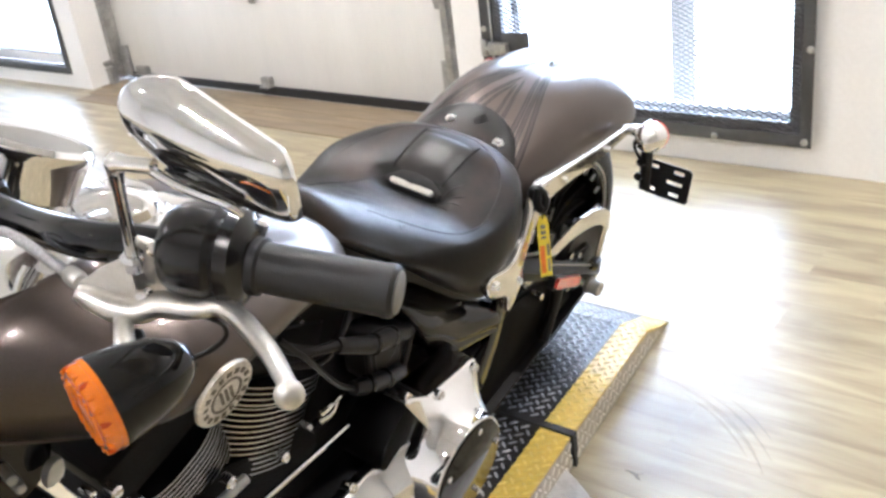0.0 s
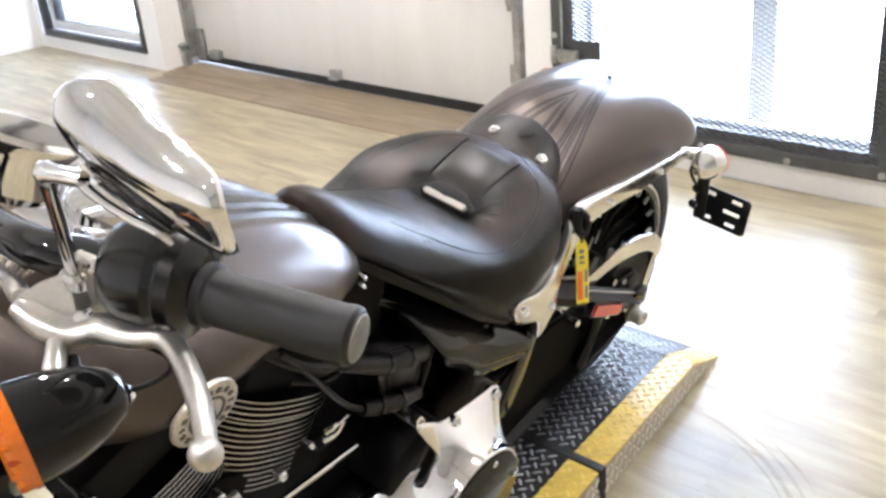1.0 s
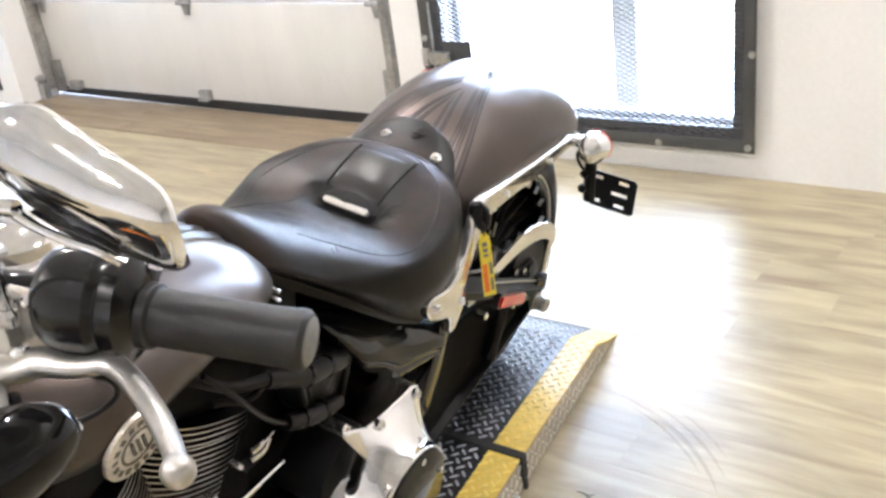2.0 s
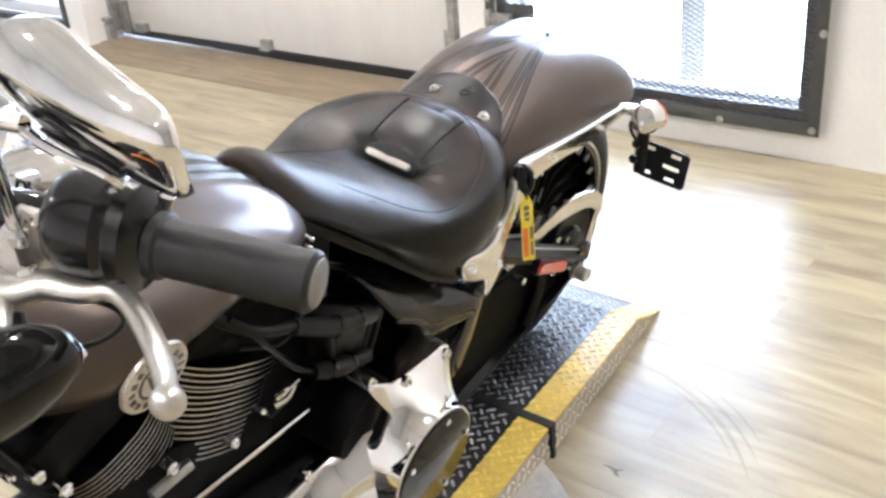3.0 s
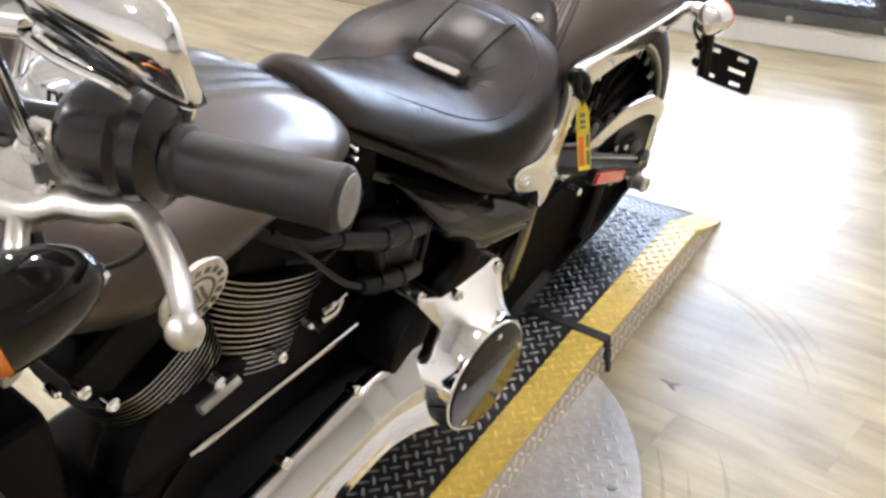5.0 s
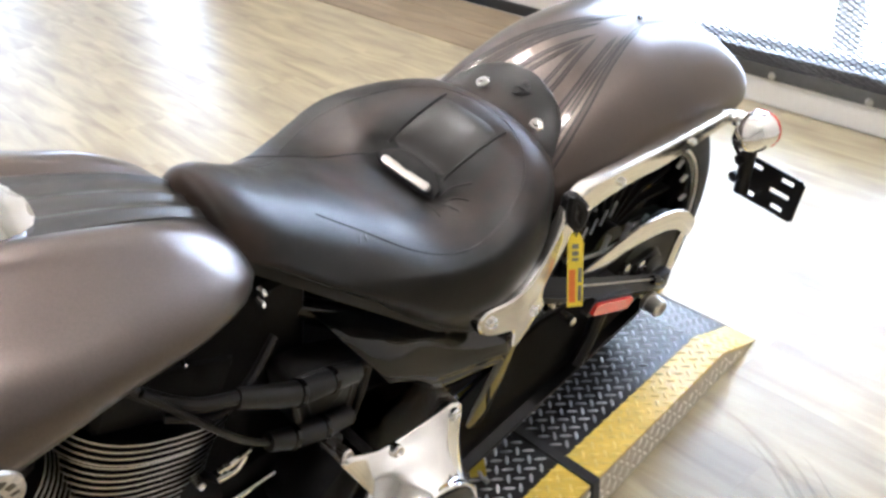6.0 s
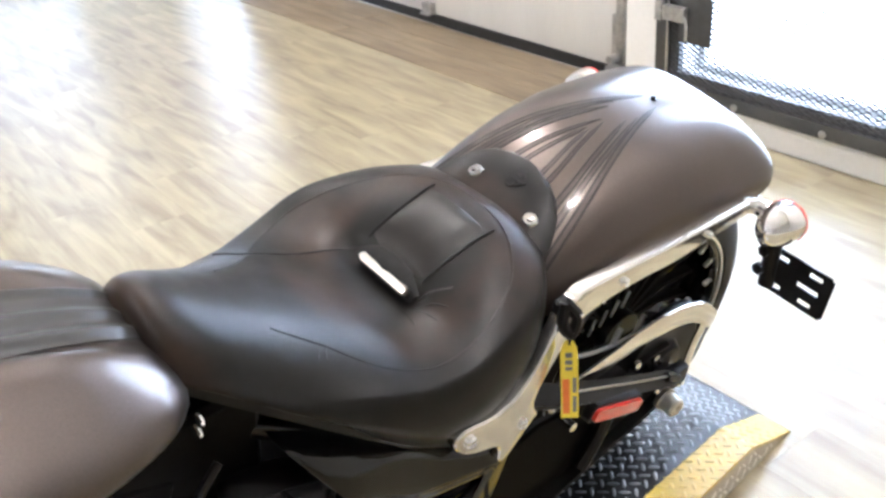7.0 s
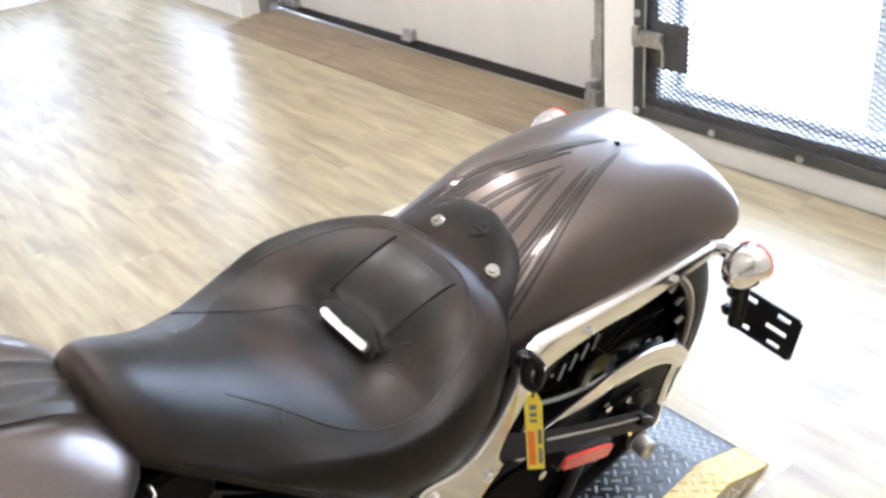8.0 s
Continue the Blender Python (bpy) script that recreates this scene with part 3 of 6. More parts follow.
def strip(name, u0, u1, vs, lift, mat, label=""):
    """A sheet of the platform's top from u0 to u1 that follows the deck and ramp."""
    bm = bmesh.new()
    rings = []
    for v in vs:
        h = ramp_h(v)
        rings.append([plat(u0, v, h + lift), plat(u1, v, h + lift), plat(u1, v, max(0.001, h - 0.006)), plat(u0, v, max(0.001, h - 0.006))])
    add_loft(bm, rings)
    return part(name, bm, mat, platform, label)


rv = [0.012, 0.12, 0.24, 0.36, KNEE - 0.004, KNEE, KNEE + 0.004, 0.56, RAMP]
dv = [FRONT, -1.0, -0.012]
YW = 0.076
strip("deck_plate", YW, PW - YW, dv, 0, TREADBLACK)
strip("edge_stripe", 0.0, YW - 0.001, dv, 0.0006, TREADYELLOW, "yellow painted edge")
strip("edge_stripe", PW - YW + 0.001, PW, dv, 0.0006, TREADYELLOW, "yellow painted edge")
strip("ramp_plate", YW, PW - YW, rv, 0, TREADBLACK)
strip("edge_stripe", 0.0, YW - 0.001, rv, 0.0006, TREADYELLOW, "yellow painted edge")
strip("edge_stripe", PW - YW + 0.001, PW, rv, 0.0006, TREADYELLOW, "yellow painted edge")
part("ramp_lip", loft([[plat(u, RAMP, 0.001), plat(u, RAMP + 0.006, 0.001), plat(u, RAMP, 0.006)] for u in (0.0, PW)]), TREADALU, platform)
for u in (0.002, PW - 0.006):
    bm = bmesh.new()
    for vs in (dv, rv):
        add_loft(bm, [[plat(u, v, 0.0005), plat(u + 0.004, v, 0.0005), plat(u + 0.004, v, max(0.0007, ramp_h(v) - 0.0065)), plat(u, v, max(0.0007, ramp_h(v) - 0.0065))] for v in vs])
    part("side_skirt", bm, SKIRTALU, platform, "bare aluminium tread plate skirt")
bm = loft([[plat(u, -0.010, 0.03), plat(u, 0.010, 0.03), plat(u, 0.010, 0.086), plat(u, -0.010, 0.086)] for u in (-0.006, PW + 0.006)])
add_loft(bm, [[plat(-0.006, -0.006, z), plat(-0.006, 0.006, z), plat(0.001, 0.006, z), plat(0.001, -0.006, z)] for z in (0.002, 0.03)])
part("hinge", bm, SEAL, platform, "black hinge strip between deck and ramp")


def lug_field(name, spots, mat, parent, length=0.0250, width=0.0062, height=0.0034):
    """Raised lens-shaped lugs of tread plate; spots are (centre, direction, across, up)."""
    vs, fs = [], []
    for c, d, s, n in spots:
        k = len(vs)
        for a, b, h in ((-1, 0, 0), (-0.45, -1, 0), (0.45, -1, 0), (1, 0, 0), (0.45, 1, 0), (-0.45, 1, 0), (-0.45, 0, 1), (0.45, 0, 1)):
            vs.append(tuple(c + d * (a * length / 2) + s * (b * width / 2) + n * (h * height)))
        fs += [(k, k + 1, k + 6), (k + 1, k + 2, k + 7, k + 6), (k + 2, k + 3, k + 7), (k + 3, k + 4, k + 7), (k + 4, k + 5, k + 6, k + 7), (k + 5, k, k + 6)]
    me = raw_mesh(name, vs, fs, mat)
    me.shade_smooth()
    ob = new(name, me)
    ob.parent = parent
    tagged(ob, kind="stuff")
    return ob


def weave(p, half_a, half_b):
    """Basket-weave places of tread lugs: (a, b, slant) over a rectangle about its middle."""
    spots = []
    n = int((half_a + half_b) / p) + 2
    q = p / math.sqrt(2)
    for i in range(-n, n + 1):
        for j in range(-n, n + 1):
            a, b = (i + j) * q, (i - j) * q
            if abs(a) < half_a - 0.006 and abs(b) < half_b - 0.006:
                spots.append((a, b, 1 if (i + j) % 2 else -1))
    return spots


def plat_lugs(u0, u1, v0, v1, pitch=0.0215):
    spots = []
    um, vm = (u0 + u1) / 2, (v0 + v1) / 2
    for a, b, slant in weave(pitch, (u1 - u0) / 2, (v1 - v0) / 2):
        u, v = um + a, vm + b
        h = ramp_h(v) + 0.0005
        slope = (ramp_h(v + 0.003) - ramp_h(v - 0.003)) / 0.006
        along = (PV + Vector((0, 0, slope))).normalized()
        d = (along + PU * slant).normalized()
        n = PU.cross(along)
        n = n if n.z > 0 else -n
        spots.append((plat(u, v, h), d, d.cross(n), n))
    return spots


lug_field("deck_tread", plat_lugs(YW, PW - YW, -1.5, -0.012), LUGBLACK, platform)
lug_field("ramp_tread", plat_lugs(YW, PW - YW, 0.012, RAMP), LUGBLACK, platform)
lug_field("stripe_tread", plat_lugs(0.0, YW, -1.5, -0.012) + plat_lugs(0.0, YW, 0.012, RAMP) + plat_lugs(PW - YW, PW, 0.012, RAMP), LUGYELLOW, platform)
# lugs on the bare skirt of the ramp and deck
spots = []
for i in range(100):
    v = -1.5 + i * 0.0215
    for k in range(3):
        z = 0.016 + k * 0.0215
        if z < ramp_h(v) - 0.014:
            d = (PV + Vector((0, 0, 1))).normalized() if (i + k) % 2 else (PV - Vector((0, 0, 1))).normalized()
            n = Vector((0.990, 0.138, 0))
            spots.append((plat(0.0015, v, z), d, d.cross(n), n))
lug_field("skirt_tread", spots, SKIRTLUG, platform, 0.024, 0.0062, 0.0030)

# round turntable plate under the platform
turntable = thing("turntable", "round bare aluminium tread plate under the platform", "turntable", pose(-0.73, 1.55, 0))
part("disc", turned((0, 0, 0.0), (0, 0, 1), [(0.0, 0.55), (0.020, 0.55), (0.022, 0.548), (0.022, 0.0)], 96), TREADALU, turntable)
spots = []
up_z = Vector((0, 0, 1))
for a, b, slant in weave(0.0215, 0.56, 0.56):
    if a * a + b * b < 0.535 ** 2 and a > 0.12:
        d = Vector((1, slant, 0)).normalized()
        spots.append((Vector((a, b, 0.0222)), d, d.cross(up_z), up_z))
lug_field("disc_tread", spots, TREADALU, turntable, 0.0225, 0.0058, 0.0020)
for a in (-0.05, 0.55, 1.1):
    part("rivet", turned((0.50 * math.cos(a), 0.50 * math.sin(a), 0.022), (0, 0, 1), [(0, 0.009), (0.003, 0.008), (0.0045, 0.0)], 12), GALV, turntable)

# ---- motorcycle: x forward from the rear axle, y to its left, z up from the ground ----
_th, _le = radians(3.5), radians(13.0)
_f = Vector((math.sin(_th), -math.cos(_th), 0))
_lh = Vector((math.cos(_th), math.sin(_th), 0))
_l = _lh * math.cos(_le) - Vector((0, 0, 1)) * math.sin(_le)
_u = Vector((0, 0, 1)) * math.cos(_le) + _lh * math.sin(_le)
BIKE = Matrix(((_f.x, _l.x, _u.x, -0.81), (_f.y, _l.y, _u.y, 2.32), (_f.z, _l.z, _u.z, 0.080), (0, 0, 0, 1)))
bike = thing("motorcycle", "charcoal satin cruiser motorcycle with chrome trim leaning on its stand", "motorcycle", BIKE)

# fuel tank
TT = curve([(0.795, 0.735), (0.81, 0.765), (0.84, 0.788), (0.90, 0.815), (1.00, 0.848), (1.10, 0.872), (1.20, 0.886), (1.27, 0.886), (1.32, 0.874), (1.37, 0.850), (1.41, 0.822), (1.425, 0.80)])
TB = curve([(0.795, 0.725), (0.81, 0.712), (0.84, 0.700), (0.90, 0.700), (1.00, 0.708), (1.10, 0.700), (1.20, 0.690), (1.30, 0.708), (1.37, 0.735), (1.41, 0.765), (1.425, 0.79)])
TW = curve([(0.795, 0.07), (0.81, 0.105), (0.84, 0.135), (0.90, 0.165), (1.00, 0.192), (1.10, 0.212), (1.17, 0.219), (1.21, 0.210), (1.25, 0.185), (1.29, 0.145), (1.33, 0.105), (1.37, 0.075), (1.41, 0.050), (1.425, 0.03)])


def tank_ring(x, n=120):
    t, b, w = TT(x), TB(x), TW(x)
    mid = b + (t - b) * 0.50
    ring = []
    for i in range(n):
        a = math.tau * i / n
        c, s = math.cos(a), math.sin(a)
        e = 2 / 2.5
        y = w * math.copysign(abs(c) ** e, c)
        z = mid + ((t - mid) * abs(s) ** (2 / 2.2) if s > 0 else -(mid - b) * abs(s) ** (2 / 1.65))
        ring.append((x, y, z + (lobe(x, y) * min(1.0, (z - mid) / (t - mid)) if z > mid else 0.0)))
    return ring


def lobe(x, y):
    """Height of the tank's two lobes over its middle."""
    a = abs(y)
    up = min(1.0, max(0.0, (a - 0.044) / 0.024))
    rise = up * up * (3 - 2 * up) if a < 0.08 else math.exp(-((a - 0.080) / 0.038) ** 2)
    return 0.017 * rise * min(1.0, max(0.0, (x - 0.81) / 0.08)) * min(1.0, max(0.0, (1.36 - x) / 0.12))


def tank_z(x, y):
    t, b, w = TT(x), TB(x), TW(x)
    mid = b + (t - b) * 0.50
    c = min(1.0, (abs(y) / w)) ** 1.25
    return mid + (t - mid) * (math.sqrt(max(0.0, 1 - c * c))) ** (2 / 2.2)


def tank_y(x, z):
    t, b, w = TT(x), TB(x), TW(x)
    mid = b + (t - b) * 0.50
    s = min(1.0, (z - mid) / (t - mid)) ** 1.1 if z > mid else min(1.0, (mid - z) / (mid - b)) ** 0.825
    return w * math.sqrt(max(0.0, 1 - s * s)) ** (2 / 2.5)


xs = [0.795, 0.80, 0.81, 0.825, 0.84, 0.87] + [0.90 + 0.02 * i for i in range(24)] + [1.375, 1.39, 1.40, 1.41, 1.42, 1.425]
tank = part("fuel_tank", loft([tank_ring(x) for x in xs]), PAINT, bike, "charcoal satin fuel tank", 60)
for s in (1, -1):
    bm = bmesh.new()
    add_tube(bm, [(x, s * (tank_y(x, TB(x) + 0.028) + 0.001), TB(x) + 0.028) for x in (0.85, 0.92, 1.0, 1.1, 1.2, 1.3, 1.37)], 0.0028, 8, 5)
    part("tank_seam", bm, PAINT, tank)
# centre console: one soft band with low folds, sunk between the tank's lobes
def console_h(v):
    return 0.001 + 0.0055 * math.exp(-((v + 0.90) / 0.10) ** 2) + 0.0050 * math.exp(-((v + 0.02) / 0.20) ** 2) + 0.0055 * math.exp(-((v - 0.66) / 0.18) ** 2)


bm = loft([[(x, -0.003 + v * k, TT(x) + (console_h(v) if abs(v) < 1 else -0.012)) for v in [-1.04] + [-0.99 + 0.06 * i for i in range(34)] + [1.04]] + [(x, k, TT(x) - 0.04), (x, -k, TT(x) - 0.04)]
           for x, k in ((0.80, 0.030), (0.815, 0.038), (0.83, 0.042), (0.86, 0.044), (0.90, 0.046), (0.95, 0.049), (1.0, 0.053), (1.06, 0.060), (1.12, 0.063), (1.18, 0.066), (1.25, 0.06), (1.29, 0.04))])
console = part("console", bm, CONSOLE, bike, "soft black tank console with low folds", 70)
bm = turned((1.10, 0, 0.876), (0, 0, 1), [(0, 0.062), (0.012, 0.062), (0.016, 0.058), (0.018, 0.050), (0.030, 0.047), (0.036, 0.040), (0.040, 0.0)], 40)
cap = part("fuel_cap", bm, CHROME, bike, "chrome fuel cap")
for i in range(12):
    a = math.tau * i / 12
    part("cap_stud", turned((1.10 + 0.054 * math.cos(a), 0.054 * math.sin(a), 0.890), (0, 0, 1), [(0, 0.0045), (0.003, 0.004), (0.0045, 0)], 8), CHROME, cap)
part("console_plate", loft([[(x, y * w, tank_z(x, 0) + 0.009 + 0.004 * (1 - abs(y)) ) for y in (-1, -0.6, -0.2, 0.2, 0.6, 1)] + [(x, w, tank_z(x, 0) - 0.01), (x, -w, tank_z(x, 0) - 0.01)] for x, w in ((0.984, 0.012), (0.987, 0.026), (0.995, 0.040), (1.01, 0.050), (1.04, 0.058), (1.10, 0.066), (1.18, 0.07), (1.26, 0.064), (1.31, 0.04))]), CHROME, console, "chrome console plate")

# tank emblem: a round badge
ey = tank_y(1.149, 0.759)
nrm = Vector((-0.05, 1.0, -0.20)).normalized()
ec = Vector((1.149, ey + 0.0085, 0.759))
badge = part("tank_badge", turned(ec - nrm * 0.012, nrm, [(0.006, 0.0405), (0.010, 0.0440), (0.014, 0.0432), (0.0155, 0.040), (0.0150, 0.0265), (0.0155, 0.025), (0.0155, 0.0)], 48), PEWTER, bike, "round pale metal tank badge")
_, s1, u1 = frame_of(nrm)
for i in range(16):
    a = math.tau * i / 16
    p = ec + nrm * 0.0036 + (s1 * math.cos(a) + u1 * math.sin(a)) * 0.033
    rad = s1 * math.cos(a) + u1 * math.sin(a)
    tan = -s1 * math.sin(a) + u1 * math.cos(a)
    bm = bmesh.new()
    wdt = 0.0034 if i % 8 else 0.0016
    add_loft(bm, [[p + rad * 0.0036 + tan * wdt * 1.0 + nrm * h, p + rad * 0.0036 - tan * wdt * 1.0 + nrm * h, p - rad * 0.0036 - tan * wdt * 1.0 + nrm * h, p - rad * 0.0036 + tan * wdt * 1.0 + nrm * h] for h in (-0.001, 0.0006)])
    part("badge_bar", bm, EMBLEMDARK, badge)
bm = turned(ec + nrm * 0.0018, nrm, [(0, 0.0245), (0.0024, 0.0245), (0.0024, 0.0210), (0, 0.0210), (0, 0.0245)], 36)
part("badge_ring", bm, EMBLEMDARK, badge)
bm = bmesh.new()
for k in (-1, 0, 1):
    c = ec + nrm * 0.0038 + s1 * (k * 0.008)
    dirn = (u1 + s1 * 0.35).normalized()
    add_loft(bm, [[c + dirn * q * 0.013 + s1 * 0.0022 + nrm * h, c + dirn * q * 0.013 - s1 * 0.0022 + nrm * h] + [c + dirn * q * 0.013 - s1 * 0.0022 + nrm * (h - 0.002), c + dirn * q * 0.013 + s1 * 0.0022 + nrm * (h - 0.002)] for q, h in ((-1, 0.001), (1, 0.001))])
part("badge_shape", bm, EMBLEMDARK, badge)

# seat
ST = curve([(0.300, 0.690), (0.315, 0.706), (0.335, 0.716), (0.355, 0.721), (0.375, 0.720), (0.40, 0.714), (0.44, 0.701), (0.47, 0.688), (0.50, 0.678), (0.53, 0.674), (0.56, 0.678),
            (0.60, 0.693), (0.646, 0.714), (0.692, 0.740), (0.747, 0.773), (0.784, 0.796), (0.803, 0.801), (0.816, 0.793), (0.822, 0.774)])
SW = curve([(0.300, 0.085), (0.315, 0.112), (0.335, 0.135), (0.36, 0.155), (0.40, 0.177), (0.45, 0.191), (0.50, 0.196), (0.55, 0.192), (0.60, 0.180), (0.646, 0.162), (0.692, 0.141), (0.747, 0.115), (0.784, 0.098), (0.803, 0.088), (0.816, 0.076), (0.822, 0.060)])
SB = curve([(0.300, 0.640), (0.315, 0.590), (0.335, 0.545), (0.36, 0.525), (0.40, 0.510), (0.45, 0.506), (0.50, 0.515), (0.57, 0.556), (0.637, 0.608), (0.70, 0.656), (0.747, 0.690), (0.784, 0.718), (0.803, 0.732), (0.822, 0.750)])
# height of the seat's rim on its left, which leans down, and on its right
SL = curve([(0.300, 0.678), (0.335, 0.680), (0.375, 0.674), (0.42, 0.668), (0.46, 0.661), (0.50, 0.656), (0.55, 0.657), (0.60, 0.667), (0.65, 0.676), (0.70, 0.692), (0.747, 0.722), (0.784, 0.746), (0.803, 0.752), (0.822, 0.749)])
SRT = curve([(0.300, 0.690), (0.335, 0.702), (0.375, 0.701), (0.42, 0.698), (0.47, 0.695), (0.51, 0.689), (0.54, 0.680), (0.58, 0.672), (0.62, 0.670), (0.65, 0.677), (0.70, 0.694), (0.747, 0.722), (0.784, 0.746), (0.803, 0.752), (0.822, 0.749)])


def seat_z(x, y):
    w = SW(x)
    q = min(1.0, abs(y) / (w * 0.9))
    top = ST(x)
    rim = SL(x) if y > 0 else SRT(x)
    # pocket for the badge, sunk in the middle alone
    d = min(1.0, max(0.0, (0.092 - abs(y - 0.004)) / 0.046))
    dip = 0.021 * d * d * (3 - 2 * d) * math.exp(-((x - 0.493) / (0.012 if x < 0.493 else 0.026)) ** 2)
    return top + (rim - top) * q ** 2.3 - dip


def seat_ring(x):
    w, b = SW(x), SB(x)
    sides = []
    for side in (1, -1):
        half = [(q / 14 * w * 0.9, seat_z(x, side * q / 14 * w * 0.9)) for q in range(15)]
        ze = half[-1][1]
        roll = min(0.060, (ze - b) * 0.55)
        slope = (ze - half[-2][1]) / (w * 0.9 / 14)
        p0, p3 = Vector((w * 0.9, ze)), Vector((w, ze - roll))
        p1 = p0 + Vector((1, slope)) * min(w * 0.06, roll * 0.5 / max(0.2, abs(slope)))
        p2 = p3 + Vector((0, roll * 0.45))
        for i in range(1, 9):
            t = i / 8
            half.append(tuple(p0 * (1 - t) ** 3 + p1 * 3 * t * (1 - t) ** 2 + p2 * 3 * t * t * (1 - t) + p3 * t ** 3))
        z1 = half[-1][1]
        for i in range(1, 5):
            t = i / 4
            half.append((w * (1 - (0.13 + 0.40 * min(1.0, max(0.0, (x - 0.62) / 0.12))) * t ** 1.5), z1 + (b - z1) * t))
        sides.append(half)
    return [(x, y, z) for y, z in sides[0]] + [(x, -y, z) for y, z in sides[1][::-1][:-1]]


sx = [0.300, 0.303, 0.308, 0.315, 0.325, 0.335, 0.345, 0.36, 0.375, 0.39] + [0.405 + 0.015 * i for i in range(4)] + [0.462, 0.470, 0.476, 0.480, 0.483, 0.486, 0.492] + [0.505 + 0.0175 * i for i in range(16)] + [0.780, 0.79, 0.80, 0.807, 0.812, 0.816, 0.819, 0.821, 0.822]
seat = part("seat", loft([seat_ring(x) for x in sx]), LEATHER, bike, "black leather solo seat with stitched insert", 60)


def seat_seam(name, pts, r=0.0016, lift=0.0, mat=None):
    path = smooth_path([(x, y, 0) for x, y in pts], 8)
    return part(name, tube([(p.x, p.y, seat_z(p.x, p.y) + lift) for p in path], r, 6, 1), mat or THREAD, seat)


for s in (1, -1):
    seat_seam("seam", [(0.366, s * 0.057), (0.42, s * 0.055), (0.476, s * 0.053)], 0.0024, 0.0004)
    seat_seam("piping", [(0.344, 0.0), (0.349, s * 0.05), (0.365, s * 0.088), (0.395, s * 0.122), (0.45, s * 0.147), (0.51, s * 0.157), (0.555, s * 0.150), (0.60, s * 0.127), (0.643, s * 0.086), (0.69, s * 0.056)], 0.0015, -0.0006, LEATHER)
seat_seam("seam", [(0.488, -0.060), (0.53, -0.072), (0.58, -0.088), (0.625, -0.110), (0.65, -0.135)])
# padded insert panels
def pad(name, x0, x1, y0, y1, puff, mat):
    rings = []
    for i in range(13):
        x = x0 + (x1 - x0) * i / 12
        kx = 1 - abs(2 * i / 12 - 1) ** 4
        row = []
        for j in range(13):
            y = y0 + (y1 - y0) * j / 12
            k = kx * (1 - abs(2 * j / 12 - 1) ** 4)
            row.append((x, y, seat_z(x, y) + puff * k - 0.0006))
        rings.append(row + [(x, y1, seat_z(x, y1) - 0.006), (x, y0, seat_z(x, y0) - 0.006)])
    return part(name, loft(rings), mat, seat, sharp=60)


pad("insert", 0.372, 0.476, -0.054, 0.054, 0.007, LEATHER2)
# black tube that paints the shade under the insert's overhang behind the badge
part("badge_pocket", tube([(0.484, -0.058, 0.661), (0.478, -0.03, 0.664), (0.476, 0.0, 0.665), (0.478, 0.03, 0.664), (0.484, 0.058, 0.661)], [0.010, 0.021, 0.0230, 0.021, 0.010], 14), THREAD, seat, "black tube standing for the shade in the badge pocket")
bw, bn = Vector((0.8, 0, -0.6)), Vector((0.6, 0, 0.8))
part("seat_badge", loft([[Vector((0.4950, y, 0.6725)) + bw * (a * 0.0065 * k) + bn * (b * 0.004) for a, b in ((-0.8, -1), (0.8, -1), (1, 0), (0.8, 0.9), (0.0, 1.05), (-0.8, 0.9), (-1, 0))] for y, k in ((-0.041, 0.35), (-0.039, 0.8), (-0.036, 1.0), (0.042, 1.0), (0.046, 0.8), (0.048, 0.35))]), SATIN, seat, "long pale metal seat badge")
# pulled creases by the badge and on the thigh
for y0, y1, x0, x1 in ((0.060, 0.085, 0.49, 0.455), (0.064, 0.10, 0.497, 0.475), (0.064, 0.105, 0.503, 0.495), (0.06, 0.095, 0.51, 0.52)):
    seat_seam("crease", [(x0, y0), ((x0 + x1) / 2, (y0 + y1) / 2), (x1, y1)], 0.0016, -0.0007, LEATHER2)
for k in (0, 1):
    seat_seam("crease", [(0.638 + 0.010 * k, 0.086 + 0.004 * k), (0.646 + 0.009 * k, 0.093), (0.650 + 0.010 * k, 0.101)], 0.0014, -0.0010, LEATHER)
part("seat_base", loft([[(x, y, z) for y, z in ((SW(x) * 0.82, SB(x) + 0.004), (SW(x) * 0.82, SB(x) - 0.014), (-SW(x) * 0.70, SB(x) - 0.014), (-SW(x) * 0.70, SB(x) + 0.004))] for x in (0.36, 0.40, 0.45, 0.50, 0.57, 0.67, 0.76, 0.80)]), BLACKSATIN, seat, "black seat pan")

# rear fender
FT = curve([(0.42, 0.641), (0.36, 0.682), (0.30, 0.708), (0.24, 0.732), (0.16, 0.753), (0.08, 0.760), (0.0, 0.7555), (-0.06, 0.748), (-0.11, 0.736), (-0.15, 0.714), (-0.175, 0.684), (-0.19, 0.650), (-0.196, 0.628)])
FW = curve([(0.42, 0.11), (0.36, 0.127), (0.30, 0.135), (0.20, 0.142), (0.10, 0.146), (0.0, 0.148), (-0.08, 0.147), (-0.13, 0.144), (-0.16, 0.138), (-0.18, 0.124), (-0.19, 0.106), (-0.196, 0.085)])
FB = curve([(0.42, 0.58), (0.30, 0.612), (0.10, 0.616), (-0.10, 0.622), (-0.196, 0.626)])
# the fender sits turned a little about its length, its right shoulder higher
FK = curve([(0.42, 0.10), (0.36, 0.114), (0.15, 0.165), (0.02, 0.124), (-0.10, 0.115), (-0.196, 0.0)])
FE = 2.5              # section of the near half; the far half is a little squarer


def fender_half(x, y):
    return FW(x) * (1.10 if y < 0 else 1.02)


